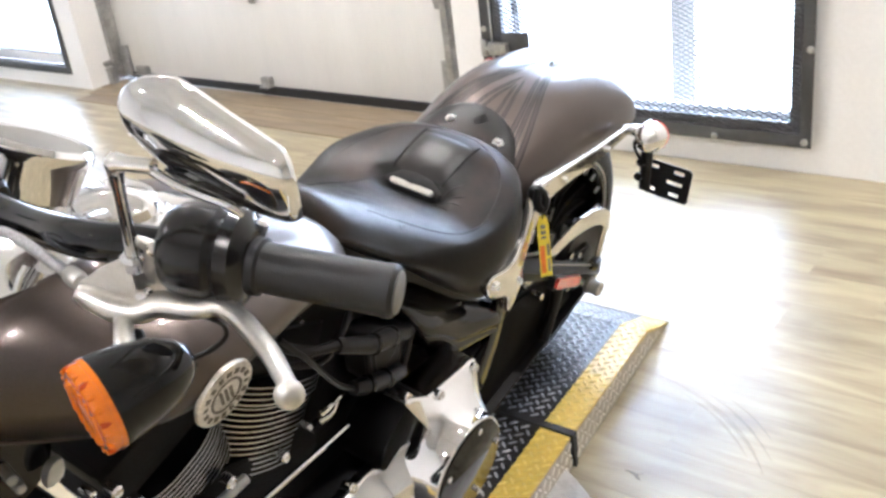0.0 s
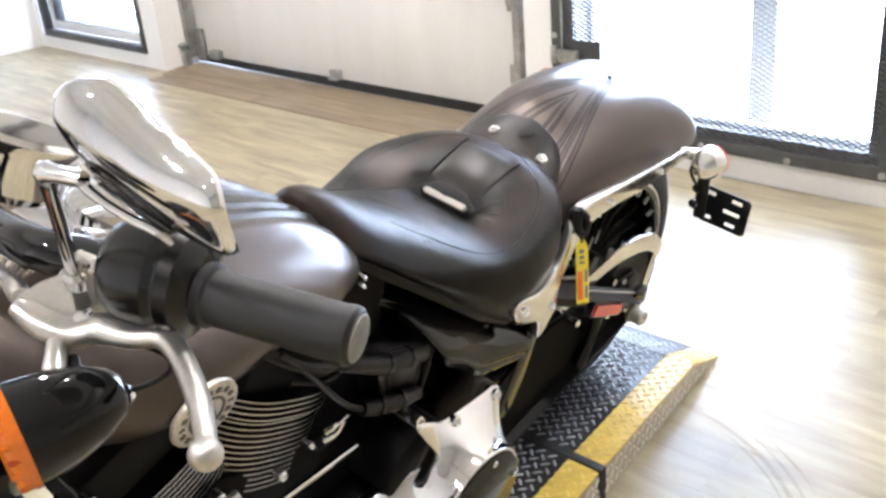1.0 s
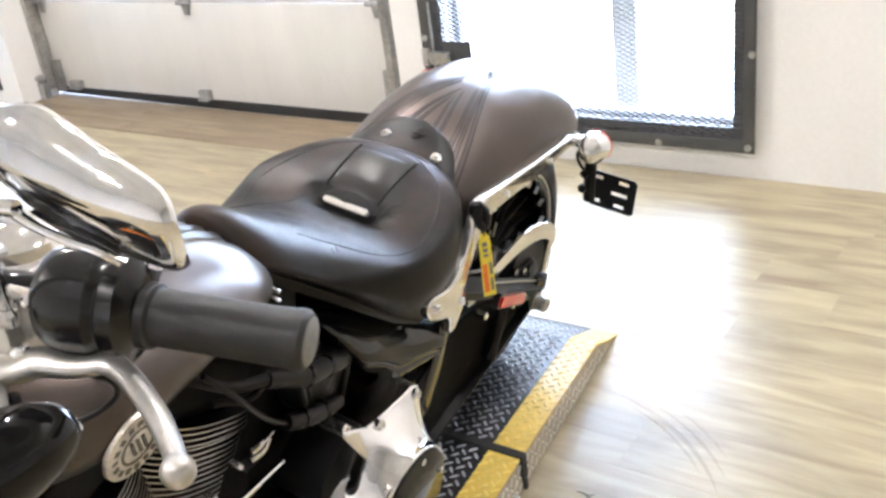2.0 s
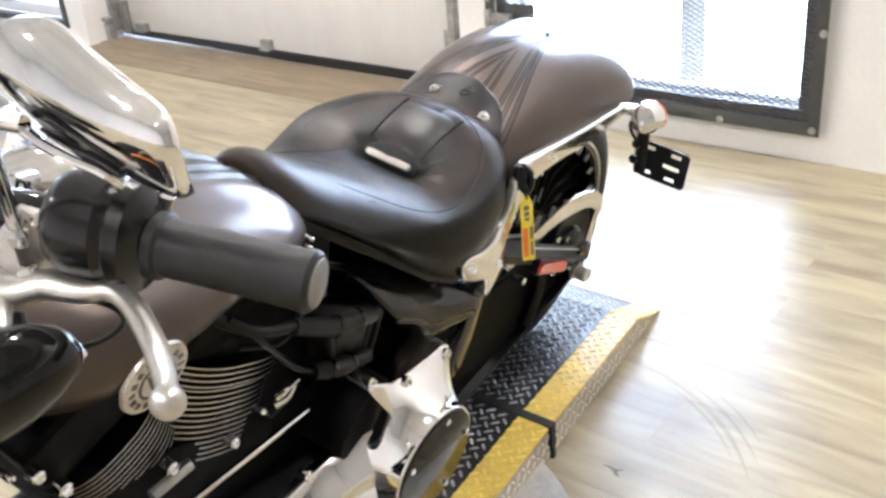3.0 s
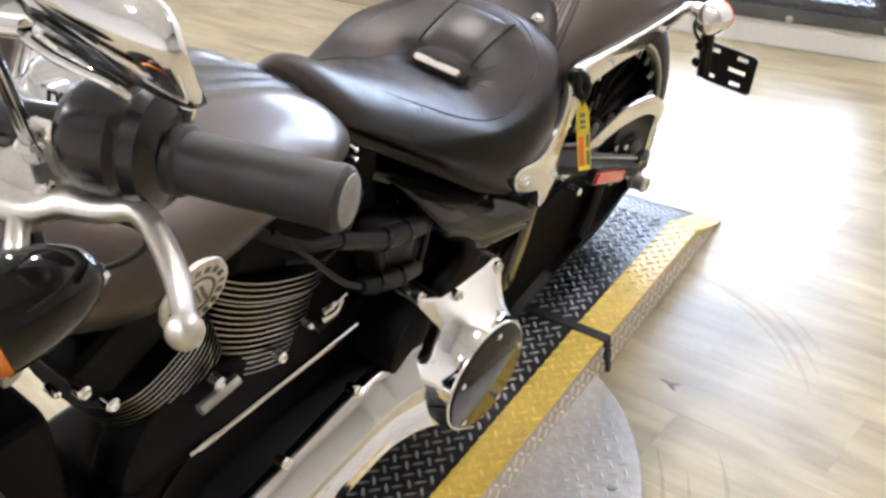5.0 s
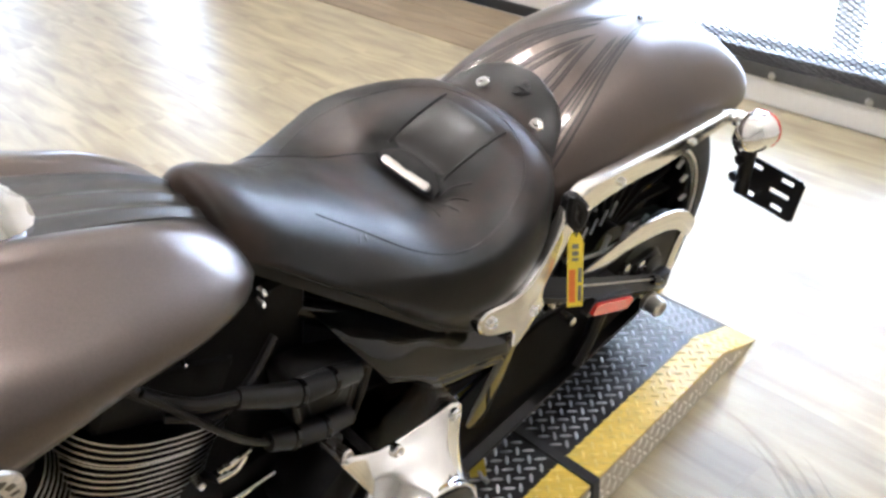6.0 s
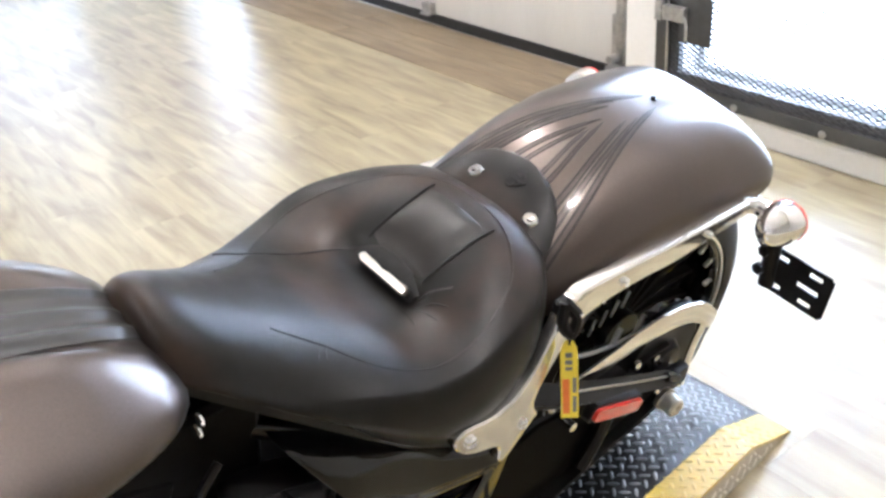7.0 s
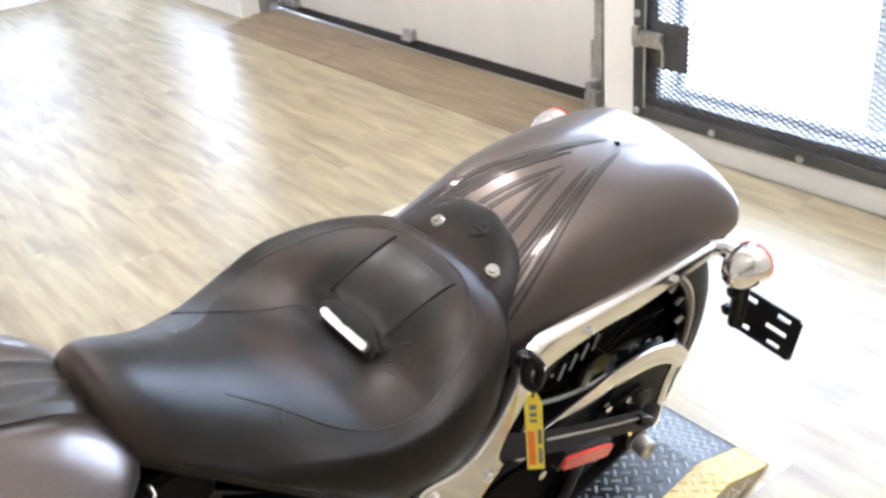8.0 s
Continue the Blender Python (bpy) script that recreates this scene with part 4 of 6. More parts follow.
def fender_z(x, y):
    b = FB(x)
    e = FE if y >= 0 else FE + 0.25
    s = min(1.0, abs(y) / fender_half(x, y)) ** (e / 2)
    return b + (FT(x) - FK(x) * y - b) * math.sqrt(max(0.0, 1 - s * s)) ** (2 / e)


def fender_ring(x, inset=0.0, n=40):
    b = FB(x)
    ring = []
    for i in range(n + 1):
        a = -math.pi / 2 + math.pi * i / n
        s, c = math.sin(a), math.cos(a)
        e = FE if s >= 0 else FE + 0.25
        y = (fender_half(x, s) - inset) * math.copysign(abs(s) ** (2 / e), s)
        ring.append((x, y, b + max(0.002, FT(x) - FK(x) * y - inset - b) * abs(c) ** (2 / e)))
    return ring


fx = [0.42 - 0.02 * i for i in range(27)] + [-0.11, -0.12, -0.13, -0.14, -0.15, -0.16, -0.168, -0.176, -0.183, -0.188, -0.192, -0.196]
fx = sorted(set(round(x, 4) for x in fx), reverse=True)
bm = loft([fender_ring(x) + fender_ring(x, 0.005)[::-1] for x in fx])
fender = part("rear_fender", bm, PAINT, bike, "charcoal satin rear fender with dark pinstripes", 60)
part("fender_stud", turned((-0.002, 0.0, 0.751), (0, 0, 1), [(0, 0.0055), (0.003, 0.0055), (0.004, 0.0045), (0.008, 0.0042), (0.010, 0.0)], 16), BLACKGLOSS, fender)


def pinstripe(pts, w0, w1):
    """A brown band that tapers to a point, with a dark line along each edge."""
    path = smooth_path([(x, y, 0) for x, y in pts], 8)
    last = len(path) - 1
    band = None
    for lo, hi, mat, h in ((-1.0, 1.0, STRIPEFILL, 0.0004), (0.42, 1.0, STRIPE, 0.0007), (-1.0, -0.42, STRIPE, 0.0007)):
        rings = []
        for i, p in enumerate(path):
            d = (path[min(i + 1, last)] - path[max(i - 1, 0)]).normalized()
            s = Vector((-d.y, d.x, 0)) * (w0 + (w1 - w0) * i / last) / 2 * min(1.0, 0.1 + (last - i) / (0.18 * last))
            a, b = p + s * hi, p + s * lo
            rings.append([(a.x, a.y, fender_z(a.x, a.y) + h), (b.x, b.y, fender_z(b.x, b.y) + h), (b.x, b.y, fender_z(b.x, b.y) - 0.001), (a.x, a.y, fender_z(a.x, a.y) - 0.001)])
        if band is None:
            band = part("pinstripe", loft(rings), mat, fender)
        else:
            part("stripe_edge", loft(rings), mat, band)


for s in (1, -1):
    pinstripe([(0.335, s * 0.110), (0.285, s * 0.099), (0.22, s * 0.081), (0.13, s * 0.051), (0.05, s * 0.026), (0.006, s * 0.014)], 0.013, 0.007)
    pinstripe([(0.325, s * 0.093), (0.282, s * 0.082), (0.22, s * 0.066), (0.13, s * 0.042), (0.06, s * 0.022)], 0.0115, 0.006)
    pinstripe([(0.280, s * 0.066), (0.21, s * 0.052), (0.14, s * 0.034), (0.08, s * 0.018)], 0.0115, 0.006)
    pinstripe([(0.270, s * 0.034), (0.22, s * 0.027), (0.17, s * 0.016), (0.11, s * 0.003)], 0.009, 0.005)
    pinstripe([(0.268, s * 0.018), (0.225, s * 0.014), (0.18, s * 0.007), (0.14, s * 0.002)], 0.008, 0.005)
# leather tab that holds the seat to the fender
def tab_ring(x, w):
    return [(x, y * w, max(fender_z(x, y * w), 0.0) + 0.0055 - 0.004 * abs(y) ** 6) for y in (-1, -0.9, -0.7, -0.45, -0.2, 0, 0.2, 0.45, 0.7, 0.9, 1)] + [(x, y * w, fender_z(x, y * w) - 0.002) for y in (1, 0.5, 0, -0.5, -1)]


tab = part("seat_tab", loft([tab_ring(x, w) for x, w in ((0.345, 0.116), (0.32, 0.108), (0.30, 0.098), (0.285, 0.089), (0.27, 0.078), (0.255, 0.060), (0.247, 0.040), (0.243, 0.015))]), LEATHER, seat, "black leather seat tab with two studs", 60)
for s in (1, -1):
    part("seat_stud", turned((0.299, s * 0.053 + 0.004, fender_z(0.299, s * 0.053 + 0.004) + 0.004), (0.30, s * 0.28, 1), [(0, 0.0108), (0.003, 0.0108), (0.0055, 0.009), (0.006, 0.0055), (0.0085, 0.0048), (0.0095, 0.0)], 20), CHROME, seat, "chrome seat stud")
en = Vector((0.34, 0, 1)).normalized()
e0 = Vector((0.272, 0.0, fender_z(0.272, 0) + 0.0052))
bm = turned(e0, en, [(0, 0.0135), (0.0014, 0.0135), (0.0014, 0.0112), (0, 0.0112), (0, 0.0135)], 24)
ev = Vector((1, 0, -0.34)).normalized()
for q0, q1, hw in ((-0.0025, 0.0025, 0.017), (-0.016, -0.006, 0.004), (0.006, 0.016, 0.004)):
    add_loft(bm, [[e0 + ev * q + Vector((0, y, 0)) + en * h for y, h in ((-hw, 0), (hw, 0), (hw, 0.0014), (-hw, 0.0014))] for q in (q0, q1)])
part("tab_emblem", bm, THREAD, seat, "embossed dark emblem shape")

# chrome fender struts
def strut_off(x):
    return 0.035 * min(1.0, max(0.0, (x - 0.30) / 0.14))


def strut(side):
    s = side
    out = rounded([(0.537, 0.564), (0.530, 0.576), (0.516, 0.579), (0.474, 0.572), (0.443, 0.579), (0.404, 0.594), (0.370, 0.622), (0.345, 0.645), (0.316, 0.656), (0.245, 0.654), (0.10, 0.645), (-0.04, 0.640), (-0.10, 0.634),
                   (-0.105, 0.618), (-0.03, 0.613), (0.10, 0.606), (0.164, 0.611), (0.235, 0.611), (0.285, 0.604), (0.326, 0.589), (0.360, 0.560), (0.382, 0.530), (0.372, 0.502), (0.366, 0.488), (0.405, 0.478), (0.450, 0.468), (0.458, 0.503), (0.500, 0.522), (0.526, 0.540)], 3)
    y0, y1 = (0.142, 0.164) if s > 0 else (0.157, 0.176)
    bm = slab(out, s * y0, s * y1, 0.006, seg=3)
    for v in bm.verts:
        v.co.y += s * strut_off(v.co.x)
    st = part("fender_strut", bm, POLISH, bike, "polished cast fender strut")
    for x, z, r in ((0.512, 0.556, 0.009), (0.412, 0.512, 0.008), (0.215, 0.630, 0.007), (0.03, 0.626, 0.006)):
        part("strut_bolt", turned((x, s * (y1 - 0.002 + strut_off(x)), z), (0, s, 0), [(0, r), (0.006, r), (0.008, r * 0.7), (0.006, r * 0.6), (0.006, 0)], 12), CHROME, st)
    return st


strut(1)
strut(-1)
for s, up, dx in ((1, 0.0, 0.0), (-1, 0.007, -0.042)):
    bm = tube([(-0.07, s * 0.150, 0.628 + up * 0.6), (-0.085 + dx * 0.7, s * 0.165, 0.628 + up * 0.8), (-0.088 + dx, s * 0.185, 0.629 + up)], [0.013, 0.012, 0.014], 14)
    sig = part("rear_signal", bm, CHROME, bike, "chrome bullet tail lamp with smoked lens")
    part("bowl", turned((-0.070 + dx, s * 0.215, 0.630 + up), (-1, 0, 0), [(-0.042, 0.0), (-0.040, 0.009), (-0.032, 0.019), (-0.016, 0.028), (0.0, 0.0315), (0.020, 0.032), (0.022, 0.0305)], 32), CHROME, sig)
    part("lens", turned((-0.091 + dx, s * 0.215, 0.630 + up), (-1, 0, 0), [(0, 0.0305), (0.003, 0.030), (0.007, 0.025), (0.010, 0.015), (0.011, 0.0)], 32), SMOKE, sig)
    part("lens_rim", turned((-0.090 + dx, s * 0.215, 0.630 + up), (-1, 0, 0), [(0, 0.0328), (0.003, 0.0328), (0.003, 0.030), (0, 0.030), (0, 0.0328)], 32), REDLENS, sig)

# number plate bracket on the left tail lamp
plate = part("plate_bracket", tube([(-0.098, 0.200, 0.596), (-0.108, 0.202, 0.575), (-0.115, 0.205, 0.520), (-0.118, 0.208, 0.490)], 0.013, 12), BLACKSATIN, bike, "black number plate bracket")
ny, nz = 23, 18
PY0, PY1, PZ0, PZ1 = 0.205, 0.308, 0.480, 0.564
slots = ((2, 6, 14, 15), (14, 19, 14, 15), (11, 19, 8, 9), (2, 6, 2, 3), (13, 18, 2, 3))
bm = bmesh.new()
gv = {}
for j in range(ny + 1):
    for k in range(nz + 1):
        y, z = PY0 + (PY1 - PY0) * j / ny, PZ0 + (PZ1 - PZ0) * k / nz
        gv[j, k] = bm.verts.new((-0.119 + (z - PZ0) * 0.06, y, z))
for j in range(ny):
    for k in range(nz):
        corner = (j in (0, ny - 1)) and (k in (0, nz - 1))
        if not corner and not any(a <= j < b and c <= k < d + 1 for a, b, c, d in slots):
            bm.faces.new((gv[j, k], gv[j + 1, k], gv[j + 1, k + 1], gv[j, k + 1]))
for v in list(bm.verts):
    if not v.link_faces:
        bm.verts.remove(v)
ext = bmesh.ops.extrude_face_region(bm, geom=bm.faces[:])
for v in [g for g in ext["geom"] if isinstance(g, bmesh.types.BMVert)]:
    v.co.x -= 0.003
part("slotted_plate", bm, BLACKSATIN, plate)
for z in (0.555, 0.520):
    part("bracket_nut", turned((-0.104, 0.196, z), (1, -0.2, 0), [(0, 0.010), (0.008, 0.010), (0.010, 0.006), (0.010, 0)], 6), BLACKSATIN, plate)
part("wire", tube([(-0.10, 0.185, 0.628), (-0.085, 0.178, 0.600), (-0.09, 0.188, 0.575), (-0.105, 0.195, 0.56)], 0.0035, 8), BLACKSATIN, plate)

# wheels
def wheel(name, cx, cz, radius, half, rim_r, label, rim_half):
    w = part(name, turned((cx, -0.05, cz), (0, 1, 0), [(0, 0.0), (0, 0.045), (0.1, 0.045), (0.1, 0.0)], 32), BLACKSATIN, bike, label)
    prof = []
    for i in range(25):
        a = math.pi * i / 24
        prof.append((-math.cos(a) * half, rim_r + (radius - rim_r) * math.sin(a) ** 0.85))
    prof += [(half * 0.85, rim_r - 0.004), (-half * 0.85, rim_r - 0.004), prof[0]]
    part("tyre", turned((cx, 0, cz), (0, 1, 0), prof, 96), TYRE, w, "black road tyre")
    h = rim_half
    part("rim", turned((cx, 0, cz), (0, 1, 0), [(-h, rim_r + 0.004), (-h, rim_r - 0.016), (-h + 0.02, rim_r - 0.024), (h - 0.02, rim_r - 0.024), (h, rim_r - 0.016), (h, rim_r + 0.004), (h - 0.015, rim_r - 0.002), (-h + 0.015, rim_r - 0.002), (-h, rim_r + 0.004)], 96), BLACKGLOSS, w, "gloss black rim")
    for s in (1, -1):
        part("rim_edge", turned((cx, s * (h + 0.001), cz), (0, s, 0), [(0, rim_r + 0.005), (0.002, rim_r + 0.0045), (0.002, rim_r - 0.006), (0, rim_r - 0.0065), (0, rim_r + 0.005)], 96), RIMEDGE, w, "machined bright rim edge")
    n = 22
    for i in range(n):
        a = math.tau * (i + 0.3) / n
        rad, tan = Vector((math.cos(a), 0, math.sin(a))), Vector((-math.sin(a), 0, math.cos(a)))
        c = Vector((cx, 0, cz))
        for s in (1, -1):
            rings = []
            for r, y, t in ((0.04, 0.030, 0.005), (rim_r * 0.6, h * 0.30, 0.004), (rim_r - 0.018, h * 0.50, 0.004)):
                p = c + rad * r + Vector((0, s * y, 0))
                rings.append([p + tan * t, p - tan * t, p - tan * t - Vector((0, s * 0.018, 0)), p + tan * t - Vector((0, s * 0.018, 0))])
            if s > 0 or i % 2 == 0:
                part("spoke", loft(rings), DULLBLACK, w)
            if s > 0:
                e = c + Vector((0, h * 0.93, 0))
                part("spoke_edge", loft([[e + rad * r + tan * 0.0024, e + rad * r - tan * 0.0024, e + rad * r - tan * 0.0024 - Vector((0, 0.006, 0)), e + rad * r + tan * 0.0024 - Vector((0, 0.006, 0))] for r in (rim_r - 0.036, rim_r - 0.003)]), RIMEDGE, w)
    return w


rear = wheel("rear_wheel", -0.002, 0.316, 0.316, 0.088, 0.228, "wide black rear wheel with bright spoke edges", 0.082)
front = wheel("front_wheel", 1.71, 0.335, 0.335, 0.062, 0.270, "black front wheel with bright spoke edges", 0.058)

# rear drive: pulley, belt, swingarm, guard
pulley = part("rear_pulley", turned((0, 0.118, 0.325), (0, 1, 0), [(0, 0.0), (0, 0.112), (0.024, 0.112), (0.024, 0.100), (0.016, 0.094), (0.016, 0.045), (0.030, 0.036), (0.034, 0.0)], 64), BLACKSATIN, rear)
for i in range(5):
    a = math.tau * i / 5 + 0.4
    part("pulley_bolt", turned((0.034 + 0.042 * math.cos(a), 0.136, 0.308 + 0.042 * math.sin(a)), (0, 1, 0), [(0, 0.014), (0.009, 0.014), (0.011, 0.009), (0.017, 0.008), (0.017, 0)], 12), CHROME, bike, "chrome pulley bolt")
bm = bmesh.new()
for z0, z1 in ((0.210, 0.262), (0.366, 0.345)):
    add_loft(bm, [[(x, 0.120, z), (x, 0.144, z), (x, 0.144, z + 0.006), (x, 0.120, z + 0.006)] for x, z in ((0.0, z0), (0.62, z1))])
part("drive_belt", bm, TYRE, bike, "black toothed drive belt")
for s in (1, -1):
    bm = bmesh.new()
    add_tube(bm, [(0.0, s * 0.165, 0.312), (0.12, s * 0.168, 0.374), (0.30, s * 0.166, 0.466), (0.44, s * 0.14, 0.535)], [0.020, 0.020, 0.023, 0.022], 4, 4)
    part("swingarm", bm, BLACKSATIN, bike, "satin black swingarm strut")
shroud = part("belt_shroud", slab(rounded([(0.028, 0.272), (0.20, 0.232), (0.40, 0.184), (0.56, 0.150), (0.60, 0.200), (0.56, 0.300), (0.32, 0.400), (0.12, 0.345), (0.030, 0.310)], 3), 0.146, 0.153, 0.002), DULLBLACK, bike, "black lower belt shroud")
part("shroud_lip", loft([[(x, y, z + dz) for y, dz in ((0.150, 0.008), (0.172, 0.005), (0.1735, 0.001), (0.172, -0.002), (0.150, -0.001))] for x, z in ((0.022, 0.274), (0.10, 0.254), (0.20, 0.231), (0.40, 0.183), (0.56, 0.149))]), BLACKSATIN, shroud, "slim satin black lip")
part("shroud_link", tube([(0.16, 0.158, 0.37), (0.18, 0.166, 0.31), (0.215, 0.168, 0.25)], [0.016, 0.012, 0.014], 10), BLACKSATIN, bike)
for p in ((0.150, 0.176, 0.350), (0.275, 0.176, 0.395)):
    part("shroud_bolt", turned(p, (0, 1, 0), [(-0.02, 0.008), (0.004, 0.008), (0.006, 0.005), (0.006, 0)], 12), CHROME, shroud)
# toothed disc beside the wheel
disc_top = ((0.205, 0.424), (0.153, 0.402), (0.10, 0.386), (0.05, 0.379), (0.0, 0.379), (-0.05, 0.374), (-0.112, 0.358))
disc = part("pulley_carrier", slab(list(disc_top) + [(-0.10, 0.30), (0.0, 0.26), (0.15, 0.30), (0.20, 0.36)], 0.086, 0.094, 0.001), BLACKSATIN, bike, "black pulley carrier with bright toothed edge")
part("carrier_edge", tube([(x, 0.096, z) for x, z in disc_top], 0.0034, 8), RIMEDGE, disc)
for i, (x, z, d) in enumerate(((0.090, 0.384, 0.030), (0.030, 0.378, 0.032), (-0.026, 0.376, 0.026), (-0.068, 0.370, 0.020), (-0.098, 0.362, 0.016))):
    part("carrier_tooth", loft([[(x + u - 0.010 * k, y, z + d * k) for u, y in ((-0.0032, 0.091), (0.0032, 0.091), (0.0032, 0.0985), (-0.0032, 0.0985))] for k in (0, 1)]), RIMEDGE, disc)
for i in range(4):
    x, z = 0.126 - 0.025 * i, 0.405 + 0.007 * i
    part("sensor_tooth", loft([[(x + u - 0.010 * k, y, z + 0.028 * k) for u, y in ((-0.0020, 0.069), (0.0020, 0.069), (0.0020, 0.072), (-0.0020, 0.072))] for k in (0, 1)]), RIMEDGE, disc)
part("axle_block", box((-0.020, 0.158, 0.302), (0.026, 0.180, 0.342), 0.007), BLACKSATIN, bike)
part("axle_nut", turned((0.034, 0.176, 0.298), (0.1, 1, 0), [(0, 0.020), (0.008, 0.020), (0.009, 0.017), (0.030, 0.017), (0.033, 0.014), (0.033, 0.007), (0.028, 0.0)], 24), SATIN, bike, "pale axle nut")
part("axle_adjuster", turned((0.045, 0.178, 0.352), (-1, 0.15, -0.5), [(0, 0.009), (0.022, 0.009), (0.024, 0.006), (0.034, 0.006), (0.036, 0)], 6), BLACKGLOSS, bike)
arm_dir = (Vector((0.145, 0.0, 0.382)) - Vector((0.262, 0.0, 0.434))).normalized()
arm_up = Vector((-arm_dir.z, 0, arm_dir.x))
if arm_up.z < 0:
    arm_up = -arm_up
rc = Vector((0.203, 0.197, 0.402))
for nm, w2, h2, y0, y1, m, lb in (("reflector_base", 0.066, 0.016, -0.014, 0.0, BLACKSATIN, ""), ("reflector", 0.061, 0.011, 0.0, 0.006, REDLENS, "red side reflector")):
    bm = bmesh.new()
    add_loft(bm, [[rc + arm_dir * a * w2 + arm_up * b * h2 + Vector((0, y, 0)) for a, b in ((-1, -0.6), (-0.93, -1), (0.93, -1), (1, -0.6), (1, 0.6), (0.93, 1), (-0.93, 1), (-1, 0.6))] for y in (y0, y1)])
    part(nm, bm, m, bike, lb)
part("arm_edge", tube([(0.035, 0.178, 0.349), (0.15, 0.180, 0.408), (0.28, 0.178, 0.473)], 0.0019, 6), SATIN, bike)
out = rounded([(0.300, 0.452), (0.182, 0.470), (0.096, 0.481), (0.010, 0.470), (-0.052, 0.444), (-0.097, 0.402), (-0.100, 0.385), (-0.084, 0.372), (-0.036, 0.410), (0.023, 0.432), (0.122, 0.443), (0.222, 0.432), (0.300, 0.420)], 3)
guard = part("belt_guard", slab(out, 0.150, 0.157, 0.002), POLISH, bike, "polished curved belt guard")
part("guard_tail", tube([(-0.086, 0.147, 0.378), (-0.074, 0.147, 0.335), (-0.070, 0.147, 0.285), (-0.074, 0.146, 0.235)], 0.0058, 8, 5, 1.6), POLISH, guard)
part("guard_bolt", turned((0.105, 0.150, 0.395), (0, 1, 0), [(0, 0.010), (0.008, 0.010), (0.010, 0.006), (0.010, 0)], 6), CHROME, guard)
part("inner_fender", loft([[(0.345 * math.cos(a), y, 0.325 + 0.345 * math.sin(a)) for y in (-0.12, 0.12)] + [(0.351 * math.cos(a), y, 0.325 + 0.351 * math.sin(a)) for y in (0.12, -0.12)] for a in (radians(10 + 8 * i) for i in range(9))]), BLACKSATIN, bike)
part("tag_bracket", box((0.330, 0.156, 0.644), (0.354, 0.182, 0.668), 0.009, 3), BLACKSATIN, bike, "black plastic connector by the seat")
part("connector", tube([(0.345, 0.172, 0.668), (0.334, 0.185, 0.650), (0.342, 0.188, 0.628), (0.352, 0.180, 0.640), (0.345, 0.172, 0.668)], 0.008, 8), BLACKSATIN, bike)
for z in (0.652, 0.632):
    part("connector_rivet", turned((0.333, 0.190, z), (0, 1, 0), [(0, 0.004), (0.002, 0.003), (0.003, 0)], 8), CHROME, bike)

# frame, oil tank, engine
frame_tubes = (("backbone", [(1.40, 0, 0.84), (1.2, 0, 0.72), (0.95, 0, 0.66), (0.75, 0, 0.60), (0.62, 0, 0.50)], 0.03),
               ("lower_rail", [(1.38, 0.05, 0.70), (1.33, 0.11, 0.40), (1.26, 0.13, 0.16), (1.0, 0.135, 0.12), (0.62, 0.135, 0.14), (0.52, 0.13, 0.30), (0.52, 0.12, 0.50)], 0.018),
               ("lower_rail", [(1.38, -0.05, 0.70), (1.33, -0.11, 0.40), (1.26, -0.13, 0.16), (1.0, -0.135, 0.12), (0.62, -0.135, 0.14), (0.52, -0.13, 0.30), (0.52, -0.12, 0.50)], 0.018),
               ("seat_rail", [(0.80, 0.05, 0.66), (0.66, 0.09, 0.58), (0.52, 0.11, 0.52), (0.40, 0.12, 0.50)], 0.015),
               ("seat_rail", [(0.80, -0.06, 0.66), (0.66, -0.12, 0.60), (0.52, -0.142, 0.52), (0.40, -0.142, 0.50)], 0.015))
for nm, pts, r in frame_tubes:
    part(nm, tube(pts, r, 12), BLACKGLOSS, bike)
oil_top = curve([(0.405, 0.452), (0.44, 0.470), (0.59, 0.549), (0.68, 0.608), (0.76, 0.668)])
oil_crease = curve([(0.405, 0.398), (0.44, 0.412), (0.585, 0.462), (0.66, 0.505), (0.76, 0.575)])
oil_low = curve([(0.405, 0.345), (0.45, 0.356), (0.51, 0.366), (0.642, 0.428), (0.715, 0.484), (0.76, 0.53)])


def oil_ring(x, w):
    t, c, b = oil_top(x), oil_crease(x), oil_low(x)
    half = [(0.02, t + 0.014), (0.096, t + 0.008), (0.114, t + 0.004), (0.128, t - 0.006), (0.146, t - 0.4 * (t - c)), (0.159, c + 0.022), (0.1655, c + 0.006), (0.1655, c + 0.001), (0.1605, c - 0.003),
            (0.1585, c - 0.014), (0.1600, c - 0.020), (0.150, b + 0.024), (0.141, b + 0.009), (0.128, b), (0.10, b - 0.010), (0.02, b - 0.012)]
    lean = min(1.0, max(0.0, (x - 0.54) / 0.14))
    lean = 0.62 * lean * lean * (3 - 2 * lean)
    return [(x + lean * (z - 0.56), y * w, z) for y, z in half] + [(x + lean * (z - 0.56), -y * w, z) for y, z in half[::-1]]


